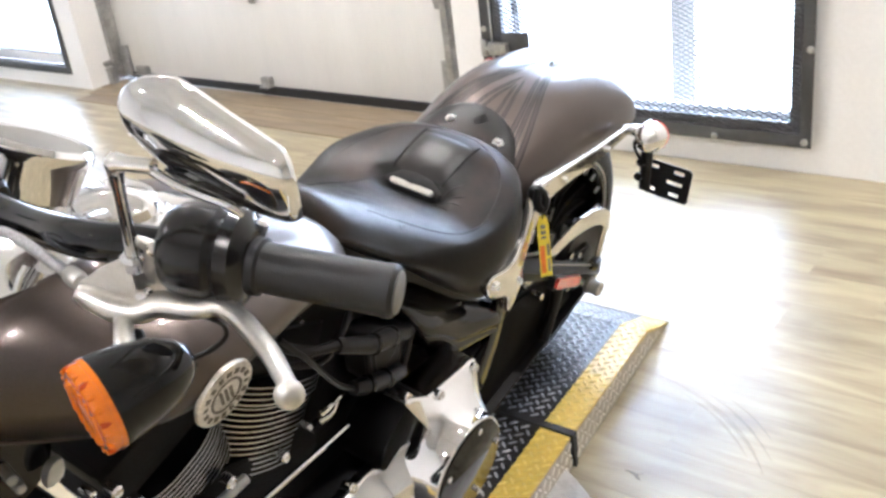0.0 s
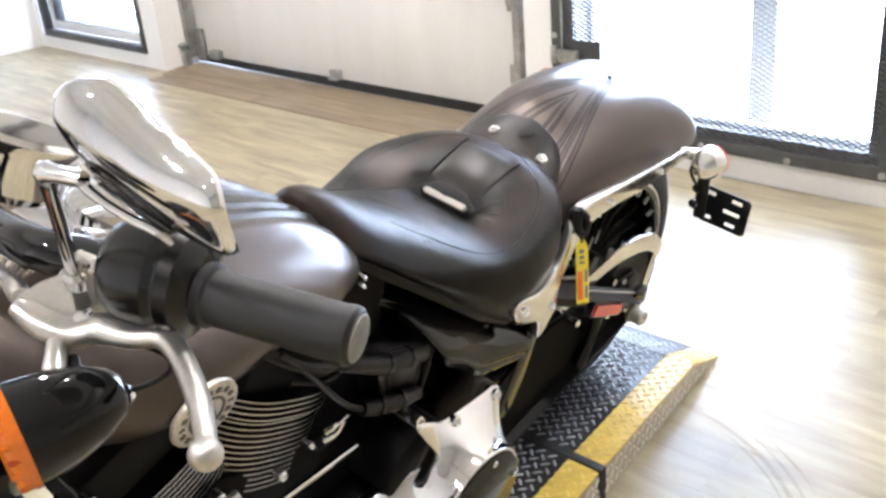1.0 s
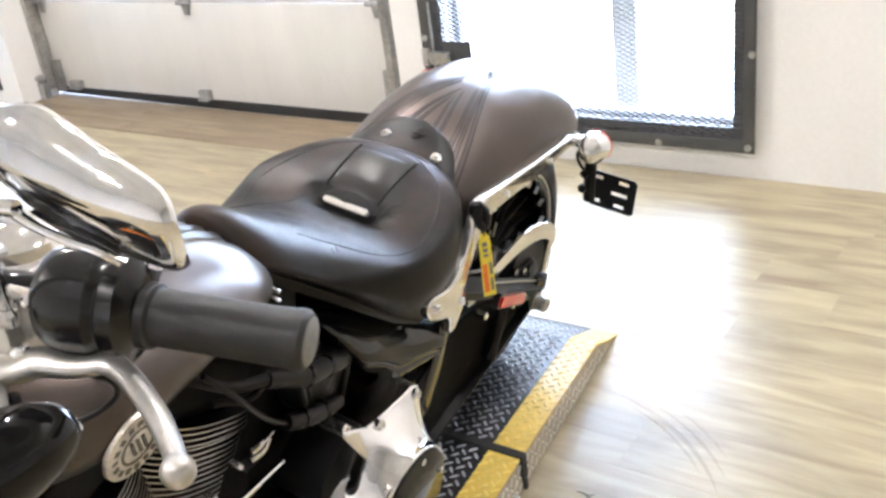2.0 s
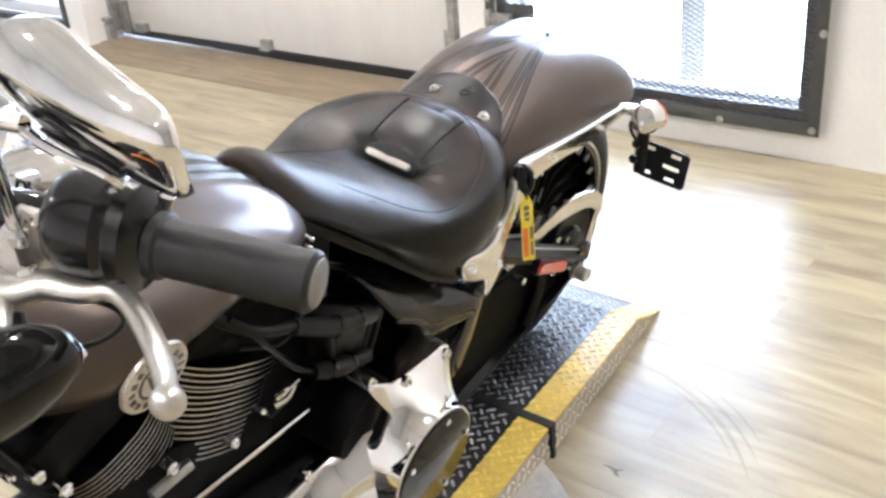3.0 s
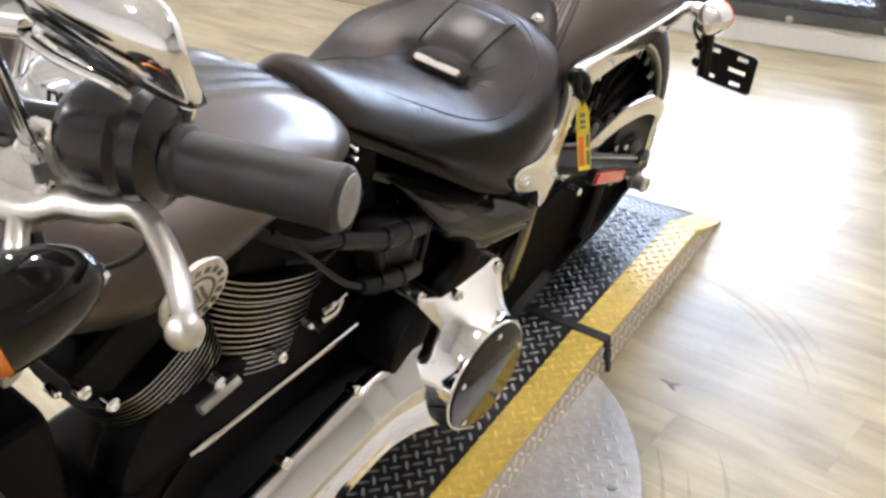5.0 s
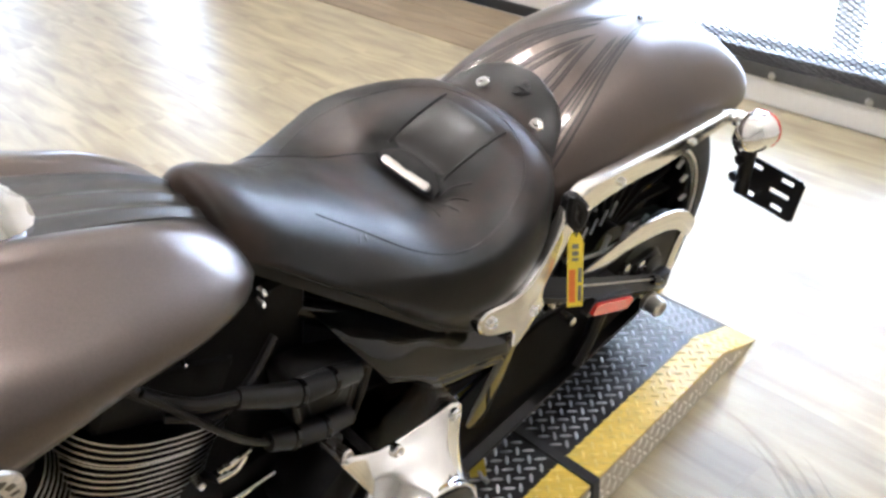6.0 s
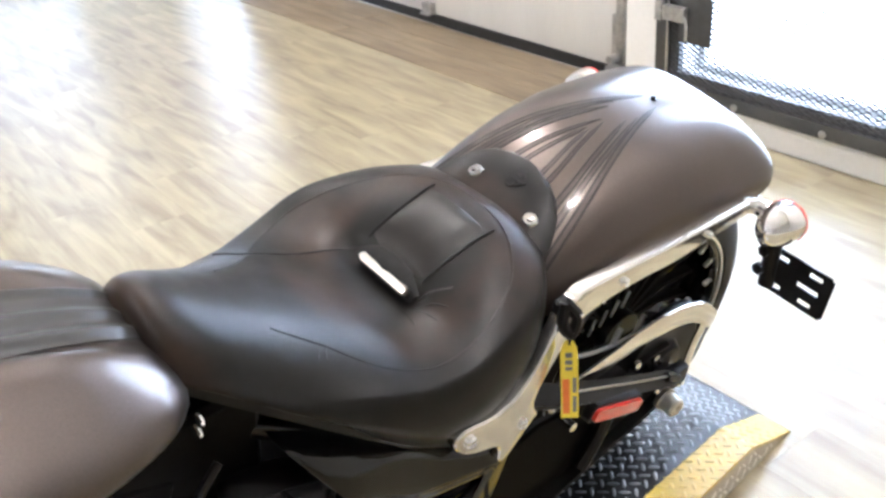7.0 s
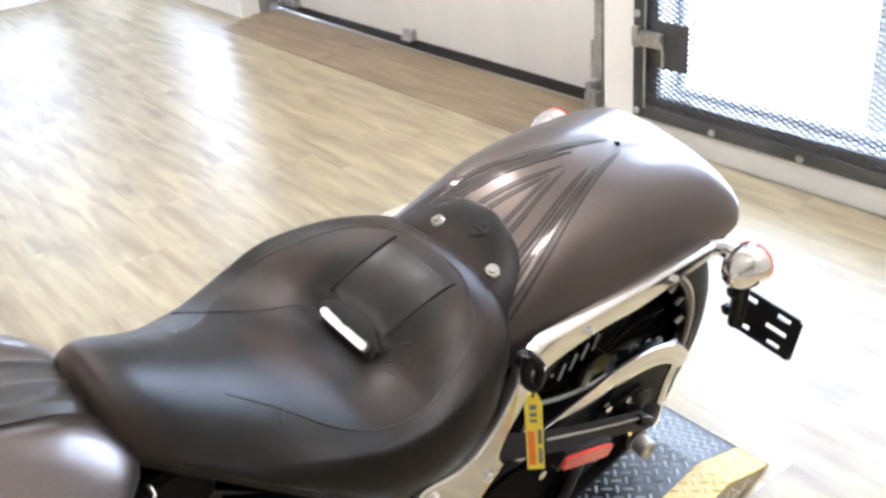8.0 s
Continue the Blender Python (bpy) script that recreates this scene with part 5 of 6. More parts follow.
oil = part("oil_tank", loft([oil_ring(x, w) for x, w in ((0.405, 0.985), (0.407, 0.995), (0.415, 1.0), (0.44, 1.0), (0.48, 1.0), (0.52, 1.0), (0.56, 1.0), (0.60, 1.0), (0.64, 1.0), (0.66, 1.0), (0.675, 0.995), (0.682, 0.985), (0.685, 0.965))]), BLACKGLOSS, bike, "gloss black oil tank", 55)
part("rear_plate", slab(rounded([(0.372, 0.440), (0.405, 0.455), (0.430, 0.370), (0.470, 0.275), (0.430, 0.255), (0.395, 0.330)], 3), 0.140, 0.156, 0.004), BLACKGLOSS, bike, "gloss black frame plate")
boot_pts = rounded([(0.783, 0.566), (0.760, 0.574), (0.705, 0.552), (0.668, 0.532), (0.666, 0.515), (0.680, 0.462), (0.692, 0.447), (0.715, 0.452), (0.758, 0.470), (0.770, 0.482), (0.778, 0.520)], 4)
boot = part("rubber_boot", slab(boot_pts, 0.075, 0.132, 0.010, seg=3), BOOT, bike, "soft black rubber boot round two hoses")
for k, y in ((1.0, 0.134), (0.66, 0.130)):
    part("boot_ridge", tube([(0.724 + (x - 0.724) * k, y, 0.512 + (z - 0.512) * k) for x, z in boot_pts[::2] + boot_pts[:1]], 0.0055 if k == 1 else 0.004, 8, 2), BOOT, boot)
for pts, r in (([(0.690, 0.138, 0.535), (0.735, 0.143, 0.556), (0.785, 0.146, 0.572), (0.835, 0.142, 0.598), (0.862, 0.138, 0.612)], [0.0135, 0.0155, 0.0150, 0.0135, 0.0120]),
               ([(0.700, 0.140, 0.462), (0.745, 0.143, 0.476), (0.790, 0.142, 0.492), (0.822, 0.139, 0.506)], [0.0130, 0.0150, 0.0145, 0.0120])):
    sleeve = part("hose_sleeve", tube(pts, r, 14), BOOT, boot)
    for k in (1, 2):
        c, d = Vector(pts[k]), (Vector(pts[k + 1]) - Vector(pts[k])).normalized()
        part("sleeve_band", turned(c - d * 0.004, d, [(0, 0.0150), (0.001, 0.0172), (0.007, 0.0172), (0.008, 0.0150)], 18), BLACKGLOSS, sleeve)
for pts, r in (([(0.860, 0.138, 0.612), (0.905, 0.125, 0.622), (0.950, 0.10, 0.650), (0.985, 0.07, 0.690)], 0.0085),
               ([(0.822, 0.139, 0.506), (0.850, 0.136, 0.528), (0.880, 0.134, 0.566), (0.920, 0.130, 0.622), (0.955, 0.115, 0.668)], 0.0046),
               ([(0.790, 0.11, 0.640), (0.835, 0.125, 0.610), (0.880, 0.128, 0.590), (0.930, 0.105, 0.600)], 0.0055)):
    part("hose", tube(pts, r, 10), BOOT, bike)
for p in ((0.803, 0.103, 0.716), (0.808, 0.107, 0.706), (0.899, 0.095, 0.664)):
    part("tank_bolt", turned(p, (0.1, 1, -0.1), [(0, 0.0032), (0.012, 0.0032), (0.014, 0.002), (0.014, 0)], 8), CHROME, bike)
# added black box: hides the bright floor behind, stands for the dark void
part("air_box", box((0.72, -0.09, 0.42), (0.93, 0.085, 0.69), 0.02, 3), BLACKCAST, bike)
part("crankcase", box((0.84, -0.095, 0.15), (1.22, 0.095, 0.38), 0.03, 4), BLACKCAST, bike, "black engine crankcase")
part("gearbox", box((0.50, -0.12, 0.19), (0.845, 0.088, 0.40), 0.03, 4), BLACKCAST, bike)
part("inner_primary", slab(rounded([(0.55, 0.40), (0.70, 0.43), (0.85, 0.425), (1.05, 0.39), (1.17, 0.33), (1.16, 0.22), (1.05, 0.165), (0.80, 0.15), (0.60, 0.17), (0.53, 0.28)], 4), 0.07, 0.102, 0.01), BLACKCAST, bike)


def fin_mesh(half_x, half_y, thick):
    n = 40
    ring = []
    for i in range(n):
        a = math.tau * i / n
        c, s = math.cos(a), math.sin(a)
        ring.append((half_x * math.copysign(abs(c) ** 0.74, c), half_y * math.copysign(abs(s) ** 0.74, s)))
    bm = bmesh.new()
    add_slab(bm, ring, -thick / 2, thick / 2, 0.0, "xy")
    me = finish("fin", bm, BLACKCAST)
    me.materials.append(FINEDGE)
    for p in me.polygons:
        if abs(p.normal.z) < 0.5:
            p.material_index = 1
    return me


def cylinder(lean, name, label):
    d = Vector((math.sin(lean), 0, math.cos(lean)))
    base = Vector((1.03, 0.0, 0.33))
    turn = Matrix(((d.z, 0, d.x), (0, 1, 0), (-d.x, 0, d.z))).to_4x4()
    cyl = part(name, turned(base + d * 0.08, d, [(0, 0.0), (0, 0.078), (0.17, 0.078), (0.17, 0.0)], 40), BLACKCAST, bike, label)
    for i in range(17):
        t = 0.112 + i * 0.0088
        k = 1.0 if i < 13 else 1.04
        ob = new("fin", FINS[(1 if i >= 13 else 0) + (2 if lean < 0 else 0)])
        ob.parent = cyl
        ob.matrix_basis = Matrix.Translation(base + d * t + (Vector((-0.013, 0, 0.004)) if lean < 0 else Vector())) @ turn
    bm = bmesh.new()
    add_box(bm, (-0.085, -0.09, 0.0), (0.085, 0.09, 0.085), 0.02, 3)
    bmesh.ops.transform(bm, matrix=Matrix.Translation(base + d * 0.262) @ turn, verts=bm.verts[:])
    part("rocker_box", bm, BLACKCAST, cyl, "black rocker box")
    return cyl


FINS = (fin_mesh(0.098, 0.104, 0.0028), fin_mesh(0.102, 0.110, 0.0028), fin_mesh(0.112, 0.107, 0.0028), fin_mesh(0.117, 0.112, 0.0028))
cylinder(radians(-22.5), "rear_cylinder", "black finned cylinder with bright fin edges")
cylinder(radians(22.5), "front_cylinder", "black finned cylinder with bright fin edges")
for p, r in (((0.963, 0.125, 0.463), 0.009), ((1.069, 0.125, 0.499), 0.010), ((1.236, 0.115, 0.615), 0.009), ((1.205, 0.11, 0.565), 0.010), ((0.905, 0.120, 0.478), 0.006), ((1.259, 0.10, 0.623), 0.006)):
    part("case_bolt", turned(p, (0, 1, 0), [(-0.012, r), (0.003, r), (0.006, r * 0.7), (0.004, r * 0.5), (0.004, 0)], 12), CHROME, bike, "chrome bolt")
part("left_case", slab(rounded([(0.88, 0.38), (0.90, 0.47), (0.98, 0.475), (1.06, 0.505), (1.16, 0.49), (1.20, 0.38)], 4), 0.04, 0.104, 0.012), BLACKCAST, bike)
part("oil_fitting", tube([(0.880, 0.125, 0.488), (0.868, 0.132, 0.498), (0.842, 0.130, 0.500)], [0.0055, 0.004, 0.003], 10), CHROME, bike)
part("oil_fitting", tube([(0.885, 0.125, 0.474), (0.862, 0.130, 0.478), (0.846, 0.128, 0.490)], [0.0055, 0.0036, 0.003], 10), CHROME, bike)
part("oil_line", tube([(1.035, 0.12, 0.476), (1.099, 0.12, 0.469)], 0.008, 10), GALV, bike, "grey oil line")
rod = part("shift_rod", tube([(0.750, 0.108, 0.391), (1.10, 0.110, 0.388)], 0.0050, 10), CHROME, bike, "long bright shift rod")
for x in (0.748, 1.085):
    part("rod_end", turned((x - 0.012, 0.109, 0.391 if x < 1 else 0.388), (1, 0, 0.02), [(0, 0.0065), (0.03, 0.0065), (0.034, 0.0045), (0.045, 0.0045)], 10), CHROME, rod)
part("bracket", slab(rounded([(1.305, 0.664), (1.300, 0.688), (1.286, 0.694), (1.280, 0.688), (1.284, 0.668)], 3), 0.085, 0.097, 0.003), GALV, bike, "pale steel engine bracket")
for p in ((1.339, 0.09, 0.704), (1.330, 0.085, 0.680)):
    part("horn_bolt", turned(p, (0.2, 1, 0), [(-0.02, 0.0065), (0.004, 0.0065), (0.007, 0.004), (0.007, 0)], 12), GALV, bike)
part("regulator", box((1.270, -0.100, 0.20), (1.355, 0.100, 0.60), 0.02, 3), BLACKCAST, bike, "black finned regulator in front of the engine")
part("front_cover", box((1.18, -0.12, 0.10), (1.33, 0.125, 0.34), 0.03, 4), BLACKCAST, bike)
part("horn", turned((1.325, 0.02, 0.69), (0.1, 1, 0), [(0, 0.05), (0.04, 0.055), (0.05, 0.045), (0.05, 0)], 28), BLACKGLOSS, bike)

# polished primary cover
DC = Vector((0.664, 0.0, 0.286))
base_pts = rounded([(0.528, 0.385), (0.536, 0.408), (0.556, 0.419), (0.580, 0.418), (0.631, 0.420), (0.676, 0.424), (0.704, 0.436), (0.737, 0.455), (0.750, 0.453), (0.746, 0.440), (0.730, 0.424), (0.722, 0.396), (0.734, 0.366), (0.764, 0.345),
                    (0.786, 0.300), (0.790, 0.240), (0.735, 0.178), (0.640, 0.170), (0.572, 0.205), (0.548, 0.262), (0.536, 0.330)], 6)
RIM = 0.1


def cover_rings():
    """Rings from the flange with its bolt lugs, flaring in to the round rim of the derby cover."""
    polar = [(math.atan2(z - DC.z, x - DC.x), math.hypot(x - DC.x, z - DC.z)) for x, z in base_pts]
    soft = []
    for a, r in polar:
        ws = [math.exp(-(math.remainder(a - b, math.tau) / 0.30) ** 2) for b, _ in polar]
        soft.append(sum(w * q for w, (_, q) in zip(ws, polar)) / sum(ws))
    rings = []
    for y, k in ((0.130, 0.0), (0.184, 0.0), (0.188, 0.008), (0.190, 0.025)):
        rings.append([(DC.x + r * (1 - 0.3 * k) * math.cos(a), y, DC.z + r * (1 - 0.3 * k) * math.sin(a)) for a, r in polar])
    for i in range(1, 17):
        k = i / 16
        blur = min(1.0, k * 1.9)
        ring = []
        for (a, r), m in zip(polar, soft):
            r0 = r * 0.99 + (m - r * 0.99) * blur * blur * (3 - 2 * blur)
            q = RIM + (r0 - RIM) * (1 - k) ** 1.55
            ring.append((DC.x + q * math.cos(a), 0.191 + 0.073 * k ** 1.15, DC.z + q * math.sin(a)))
        rings.append(ring)
    for y, q in ((0.267, 0.0998), (0.2688, 0.0985), (0.2690, 0.096), (0.2675, 0.0945)):
        rings.append([(DC.x + q * math.cos(a), y, DC.z + q * math.sin(a)) for a, _ in polar])
    return rings


primary = part("primary_cover", loft(cover_rings()), CHROME, bike, "polished chrome primary cover", 60)
arm_top = curve([(0.68, 0.330), (0.74, 0.345), (0.824, 0.347), (0.981, 0.324), (1.10, 0.302), (1.16, 0.280)])
arm_prof = ((0.150, -0.150), (0.150, -0.012), (0.166, -0.001), (0.172, 0.0), (0.177, -0.002), (0.190, -0.013), (0.204, -0.0255), (0.2135, -0.0345), (0.2165, -0.039), (0.2185, -0.046), (0.2245, -0.070), (0.2255, -0.084), (0.2235, -0.102), (0.2250, -0.108), (0.2235, -0.114), (0.200, -0.130))
part("cover_arm", loft([[(x, y + max(0.0, 0.80 - x) * 0.30 * (y > 0.17), max(arm_top(x) + max(0.0, 0.80 - x) * 0.30 + k * w, 0.16)) for y, k in arm_prof] for x, w in ((0.68, 1.40), (0.73, 1.32), (0.76, 1.20), (0.79, 1.09), (0.83, 1.0), (0.87, 0.97), (0.92, 0.96), (1.0, 0.98), (1.06, 0.98), (1.10, 0.9), (1.13, 0.75), (1.15, 0.5), (1.16, 0.3))]), CHROME, primary, sharp=50)
# first slab is added black fill for the shaded hollow beside the cover
part("inner_case", slab(rounded([(0.690, 0.425), (0.728, 0.442), (0.790, 0.400), (0.800, 0.340), (0.720, 0.320), (0.700, 0.360)], 3), 0.09, 0.187, 0.004), BLACKCAST, primary)
part("inner_case", slab(rounded([(0.62, 0.20), (0.66, 0.33), (0.80, 0.33), (1.0, 0.31), (1.12, 0.28), (1.14, 0.20)], 3), 0.06, 0.1505, 0.006), BLACKCAST, primary)
derby = part("derby_cover", turned((DC.x, 0.2675, DC.z), (0, 1, 0), [(0, 0.094), (0.004, 0.094), (0.006, 0.090), (0.006, 0.066), (0.0072, 0.064), (0.0072, 0.0)], 56), BLACKGLOSS, primary, "dark gloss derby cover")
for i in range(5):
    a = math.tau * i / 5 + 0.5
    part("derby_bolt", turned((DC.x + 0.082 * math.cos(a), 0.272, DC.z + 0.082 * math.sin(a)), (0, 1, 0), [(0, 0.006), (0.003, 0.006), (0.0045, 0.004), (0.0045, 0)], 10), CHROME, primary)
for x, y, z in ((0.556, 0.198, 0.404), (0.664, 0.198, 0.414), (0.737, 0.182, 0.450), (0.775, 0.178, 0.366), (0.862, 0.172, 0.344), (1.010, 0.172, 0.318)):
    part("cover_bolt", turned((x, y - 0.016, z - 0.003), (0, 1, 0.3), [(0, 0.0098), (0.020, 0.0098), (0.0225, 0.0078), (0.0225, 0.005), (0.0195, 0.0045), (0.0195, 0)], 16), CHROME, primary)
part("inspection_plug", turned((0.755, 0.205, 0.268), (0.3, 1, 0), [(0, 0.022), (0.014, 0.022), (0.018, 0.018), (0.018, 0.010), (0.014, 0)], 6), BLACKGLOSS, primary)
part("side_stand", tube([(0.98, 0.13, 0.15), (0.92, 0.22, 0.105), (0.86, 0.33, 0.090)], [0.016, 0.014, 0.014], 12), BLACKSATIN, bike, "black side stand, down")

# fork, headlamp, handlebar
for s in (1, -1):
    part("fork_leg", tube([(1.44, s * 0.10, 0.93), (1.71, s * 0.10, 0.335)], 0.027, 16), BLACKGLOSS, bike)
for z, x in ((0.93, 1.445), (0.78, 1.51)):
    part("triple_clamp", box((x - 0.05, -0.14, z - 0.015), (x + 0.04, 0.14, z + 0.018), 0.008), BLACKSATIN, bike)
part("headlamp", turned((1.53, 0, 0.90), (1, 0, -0.1), [(0, 0.0), (0.0, 0.03), (0.03, 0.065), (0.08, 0.078), (0.10, 0.078), (0.105, 0.07), (0.105, 0)], 36), BLACKGLOSS, bike)
part("front_axle", turned((1.71, -0.12, 0.335), (0, 1, 0), [(0, 0.012), (0.24, 0.012)], 16), CHROME, bike)
bar = part("handlebar", tube([(1.290, -0.51, 1.074), (1.318, -0.40, 1.072), (1.316, -0.25, 1.055), (1.298, -0.12, 1.018), (1.295, 0.0, 1.010), (1.298, 0.12, 1.018), (1.318, 0.25, 1.056), (1.308, 0.32, 1.072), (1.281, 0.395, 1.073), (1.2465, 0.488, 1.0745)], 0.0165, 20), BLACKGLOSS, bike, "gloss black drag handlebar")
for s in (1, -1):
    part("riser", tube([(1.40, s * 0.05, 0.94), (1.345, s * 0.05, 0.985), (1.300, s * 0.05, 1.010)], [0.026, 0.024, 0.026], 18), BLACKGLOSS, bar)
part("riser_clamp", box((1.270, -0.085, 0.992), (1.325, 0.085, 1.032), 0.012, 3), BLACKGLOSS, bar)
gd = Vector((1.241 - 1.281, 0.505 - 0.395, 0.002)).normalized()
g0 = Vector((1.279, 0.398, 1.073))
part("grip", turned(g0, gd, [(0, 0.0), (0, 0.0225), (0.008, 0.0225), (0.010, 0.0195), (0.06, 0.0195), (0.101, 0.0200), (0.105, 0.0208), (0.110, 0.0205), (0.113, 0.018), (0.1135, 0.0)], 40), RUBBER, bar, "dark grey rubber grip")
# disc on the grip's outer end, lighter than the rubber
part("grip_end", turned(g0 + gd * 0.1133, gd, [(0, 0.0165), (0.0010, 0.0160), (0.0014, 0.0150), (0.0014, 0.0)], 32), CAPGREY, bar, "pale grey grip end cap")
sd = Vector((1.281 - 1.310, 0.395 - 0.315, 0.002)).normalized()
s0 = Vector((1.309, 0.318, 1.076))
switch = part("switch_housing", turned(s0, sd, [(0.016, 0.017), (0.018, 0.024), (0.023, 0.0305), (0.032, 0.0345), (0.044, 0.0360), (0.060, 0.0355), (0.064, 0.032), (0.067, 0.031), (0.070, 0.036), (0.080, 0.035), (0.084, 0.026), (0.087, 0.022)], 40, 1.08), SWITCHBLACK, bar, "semi-gloss black switch housing")
part("switch_groove", turned(s0 + sd * 0.0655, sd, [(0, 0.0325), (0.003, 0.0325)], 36), BLACKSATIN, switch)
for p in ((1.268, 0.385, 1.104), (1.262, 0.392, 1.098), (1.292, 0.388, 1.110)):
    part("switch_screw", turned(p, (-0.3, 0.2, 1), [(-0.01, 0.0055), (0.002, 0.0055), (0.004, 0.003), (0.004, 0)], 10), CHROME, switch)
perch_face = (Vector((1.352, 0.286, 1.046)), Vector((1.343, 0.303, 1.063)), Vector((1.331, 0.317, 1.073)), Vector((1.331, 0.324, 1.071)), Vector((1.334, 0.334, 1.043)), Vector((1.345, 0.310, 1.041)))
perch_back = Vector((-0.030, -0.004, -0.010))
bm = bmesh.new()
mid = sum(perch_face, Vector()) / 6
add_loft(bm, [[mid + (p - mid) * 0.93 + Vector((0.0012, 0.0005, 0.0005)) for p in perch_face], [p for p in perch_face], [p + perch_back * 0.5 for p in perch_face], [mid + (p - mid) * 1.0 + perch_back for p in perch_face]])
perch = part("lever_perch", bm, SATIN, bar, "satin aluminium clutch lever perch", 40)
# solid black strip, the shade of the gap under the perch
part("lever_slot", tube([(1.3545, 0.288, 1.0425), (1.349, 0.305, 1.0390), (1.343, 0.320, 1.0395), (1.338, 0.336, 1.0425)], [0.0022, 0.0034, 0.0034, 0.0026], 8), BLACKSATIN, perch, "black strip standing for the shaded gap between perch and lever")
part("perch_clamp", box((1.288, 0.312, 1.048), (1.322, 0.338, 1.086), 0.006), SATIN, perch)
part("clamp_bolt", turned((1.316, 0.334, 1.078), (0.5, 0.6, 0.6), [(-0.004, 0.006), (0.008, 0.006), (0.010, 0.004), (0.010, 0)], 12), CHROME, perch)
part("pivot_screw", turned((1.333, 0.339, 1.046), (0.3, 0.1, 1), [(0, 0.007), (0.005, 0.007), (0.007, 0.004), (0.007, 0)], 14), CHROME, perch)
lever = part("clutch_lever", tube([(1.357, 0.291, 1.043), (1.353, 0.300, 1.041), (1.350, 0.322, 1.039), (1.342, 0.339, 1.039), (1.329, 0.352, 1.044), (1.323, 0.378, 1.048), (1.313, 0.397, 1.053), (1.319, 0.424, 1.058), (1.340, 0.469, 1.066), (1.360, 0.502, 1.072), (1.369, 0.514, 1.075)], [0.0070, 0.0105, 0.0118, 0.0118, 0.0124, 0.0094, 0.0084, 0.0078, 0.0075, 0.0066, 0.0060], 18, 6, 0.8), SATIN, bar, "satin aluminium clutch lever with ball end")
bm = bmesh.new()
bmesh.ops.create_uvsphere(bm, u_segments=24, v_segments=16, radius=0.0100)
bmesh.ops.translate(bm, verts=bm.verts[:], vec=(1.371, 0.5165, 1.0735))
part("lever_ball", bm, SATIN, lever)
cable = part("clutch_cable", tube([(1.349, 0.287, 1.045), (1.342, 0.262, 1.038), (1.338, 0.235, 1.036), (1.345, 0.17, 1.045), (1.40, 0.10, 1.04), (1.45, 0.06, 0.98)], [0.0045, 0.0048, 0.0048, 0.0048, 0.0048, 0.0048], 12), CABLE, bar, "braided grey clutch cable")
part("cable_ferrule", turned((1.350, 0.287, 1.046), (-0.28, -0.95, -0.20), [(0, 0.0), (0, 0.006), (0.006, 0.0078), (0.022, 0.0074), (0.026, 0.005), (0.026, 0)], 14), SATIN, cable)
part("wire_loop", tube([(1.318, 0.384, 1.042), (1.306, 0.391, 1.030), (1.304, 0.390, 1.016), (1.314, 0.384, 1.007), (1.330, 0.377, 1.004)], 0.0022, 8), BLACKSATIN, bar)

# front turn signal
lc = Vector((1.408, 0.370, 1.009))
la = Vector((1.410 - 1.338, 0.369 - 0.392, 1.005 - 1.018)).normalized()
la = (la + Vector((0.25, 0, 0))).normalized()
signal = part("front_signal", turned(lc - la * 0.074, la, [(0, 0.0), (0.001, 0.010), (0.008, 0.018), (0.024, 0.027), (0.044, 0.0325), (0.064, 0.0352), (0.070, 0.0355), (0.072, 0.0342)], 40), BLACKGLOSS, bike, "gloss black bullet turn signal with amber lens", 60)
part("lens", turned(lc - la * 0.003, la, [(0, 0.0347), (0.007, 0.0347), (0.0105, 0.0328), (0.0125, 0.0295), (0.0125, 0.0275), (0.0105, 0.0265), (0.0105, 0.0)], 40), AMBER, signal, "amber turn signal lens")
part("lens_face", turned(lc + la * 0.0078, la, [(0, 0.0262), (0.0018, 0.0255), (0.003, 0.015), (0.0034, 0.0)], 36), AMBERDEEP, signal, "darker ribbed lens face")
bowl = part("reflector_bowl", turned(lc - la * 0.0028, la, [(0, 0.0340), (-0.006, 0.029), (-0.016, 0.018), (-0.020, 0.0)], 32), POLISH, signal)
part("bulb", turned(lc - la * 0.018, la, [(0, 0.006), (0.008, 0.007), (0.018, 0.008), (0.024, 0.005), (0.026, 0.0)], 16), AMBER, signal)
side = la.cross(Vector((0, 0, 1))).normalized()
up = side.cross(la)
for i in range(7):
    k = (i - 3) * 0.0072
    half = math.sqrt(0.0255 ** 2 - k * k) - 0.001
    part("lens_rib", tube([lc + la * 0.0100 + side * k + up * half * u for u in (-1, -0.33, 0.33, 1)], 0.0014, 8), AMBER, signal)
for i in range(20):
    a = i * math.tau / 20
    q = lc + (side * math.cos(a) + up * math.sin(a)) * 0.0325
    part("lens_facet", tube([q + la * 0.001, q + la * 0.0055, q + la * 0.0095], [0.0022, 0.0026, 0.0016], 8), AMBERDEEP if i % 3 == 0 else AMBER, signal)
part("lens_ring", turned(lc - la * 0.004, la, [(0, 0.0358), (0.004, 0.0358), (0.004, 0.0342), (0, 0.0342), (0, 0.0358)], 40), AMBER, signal)
part("screw", turned((1.334, 0.375, 0.999), (-0.3, 0.3, 1), [(0, 0.008), (0.006, 0.008), (0.009, 0.005), (0.009, 0)], 14), CHROME, signal)
part("signal_stem", tube([(1.342, 0.318, 1.040), (1.352, 0.334, 1.036), (1.366, 0.352, 1.030), (1.374, 0.362, 1.022)], [0.007, 0.007, 0.008, 0.009], 12), SATIN, signal)
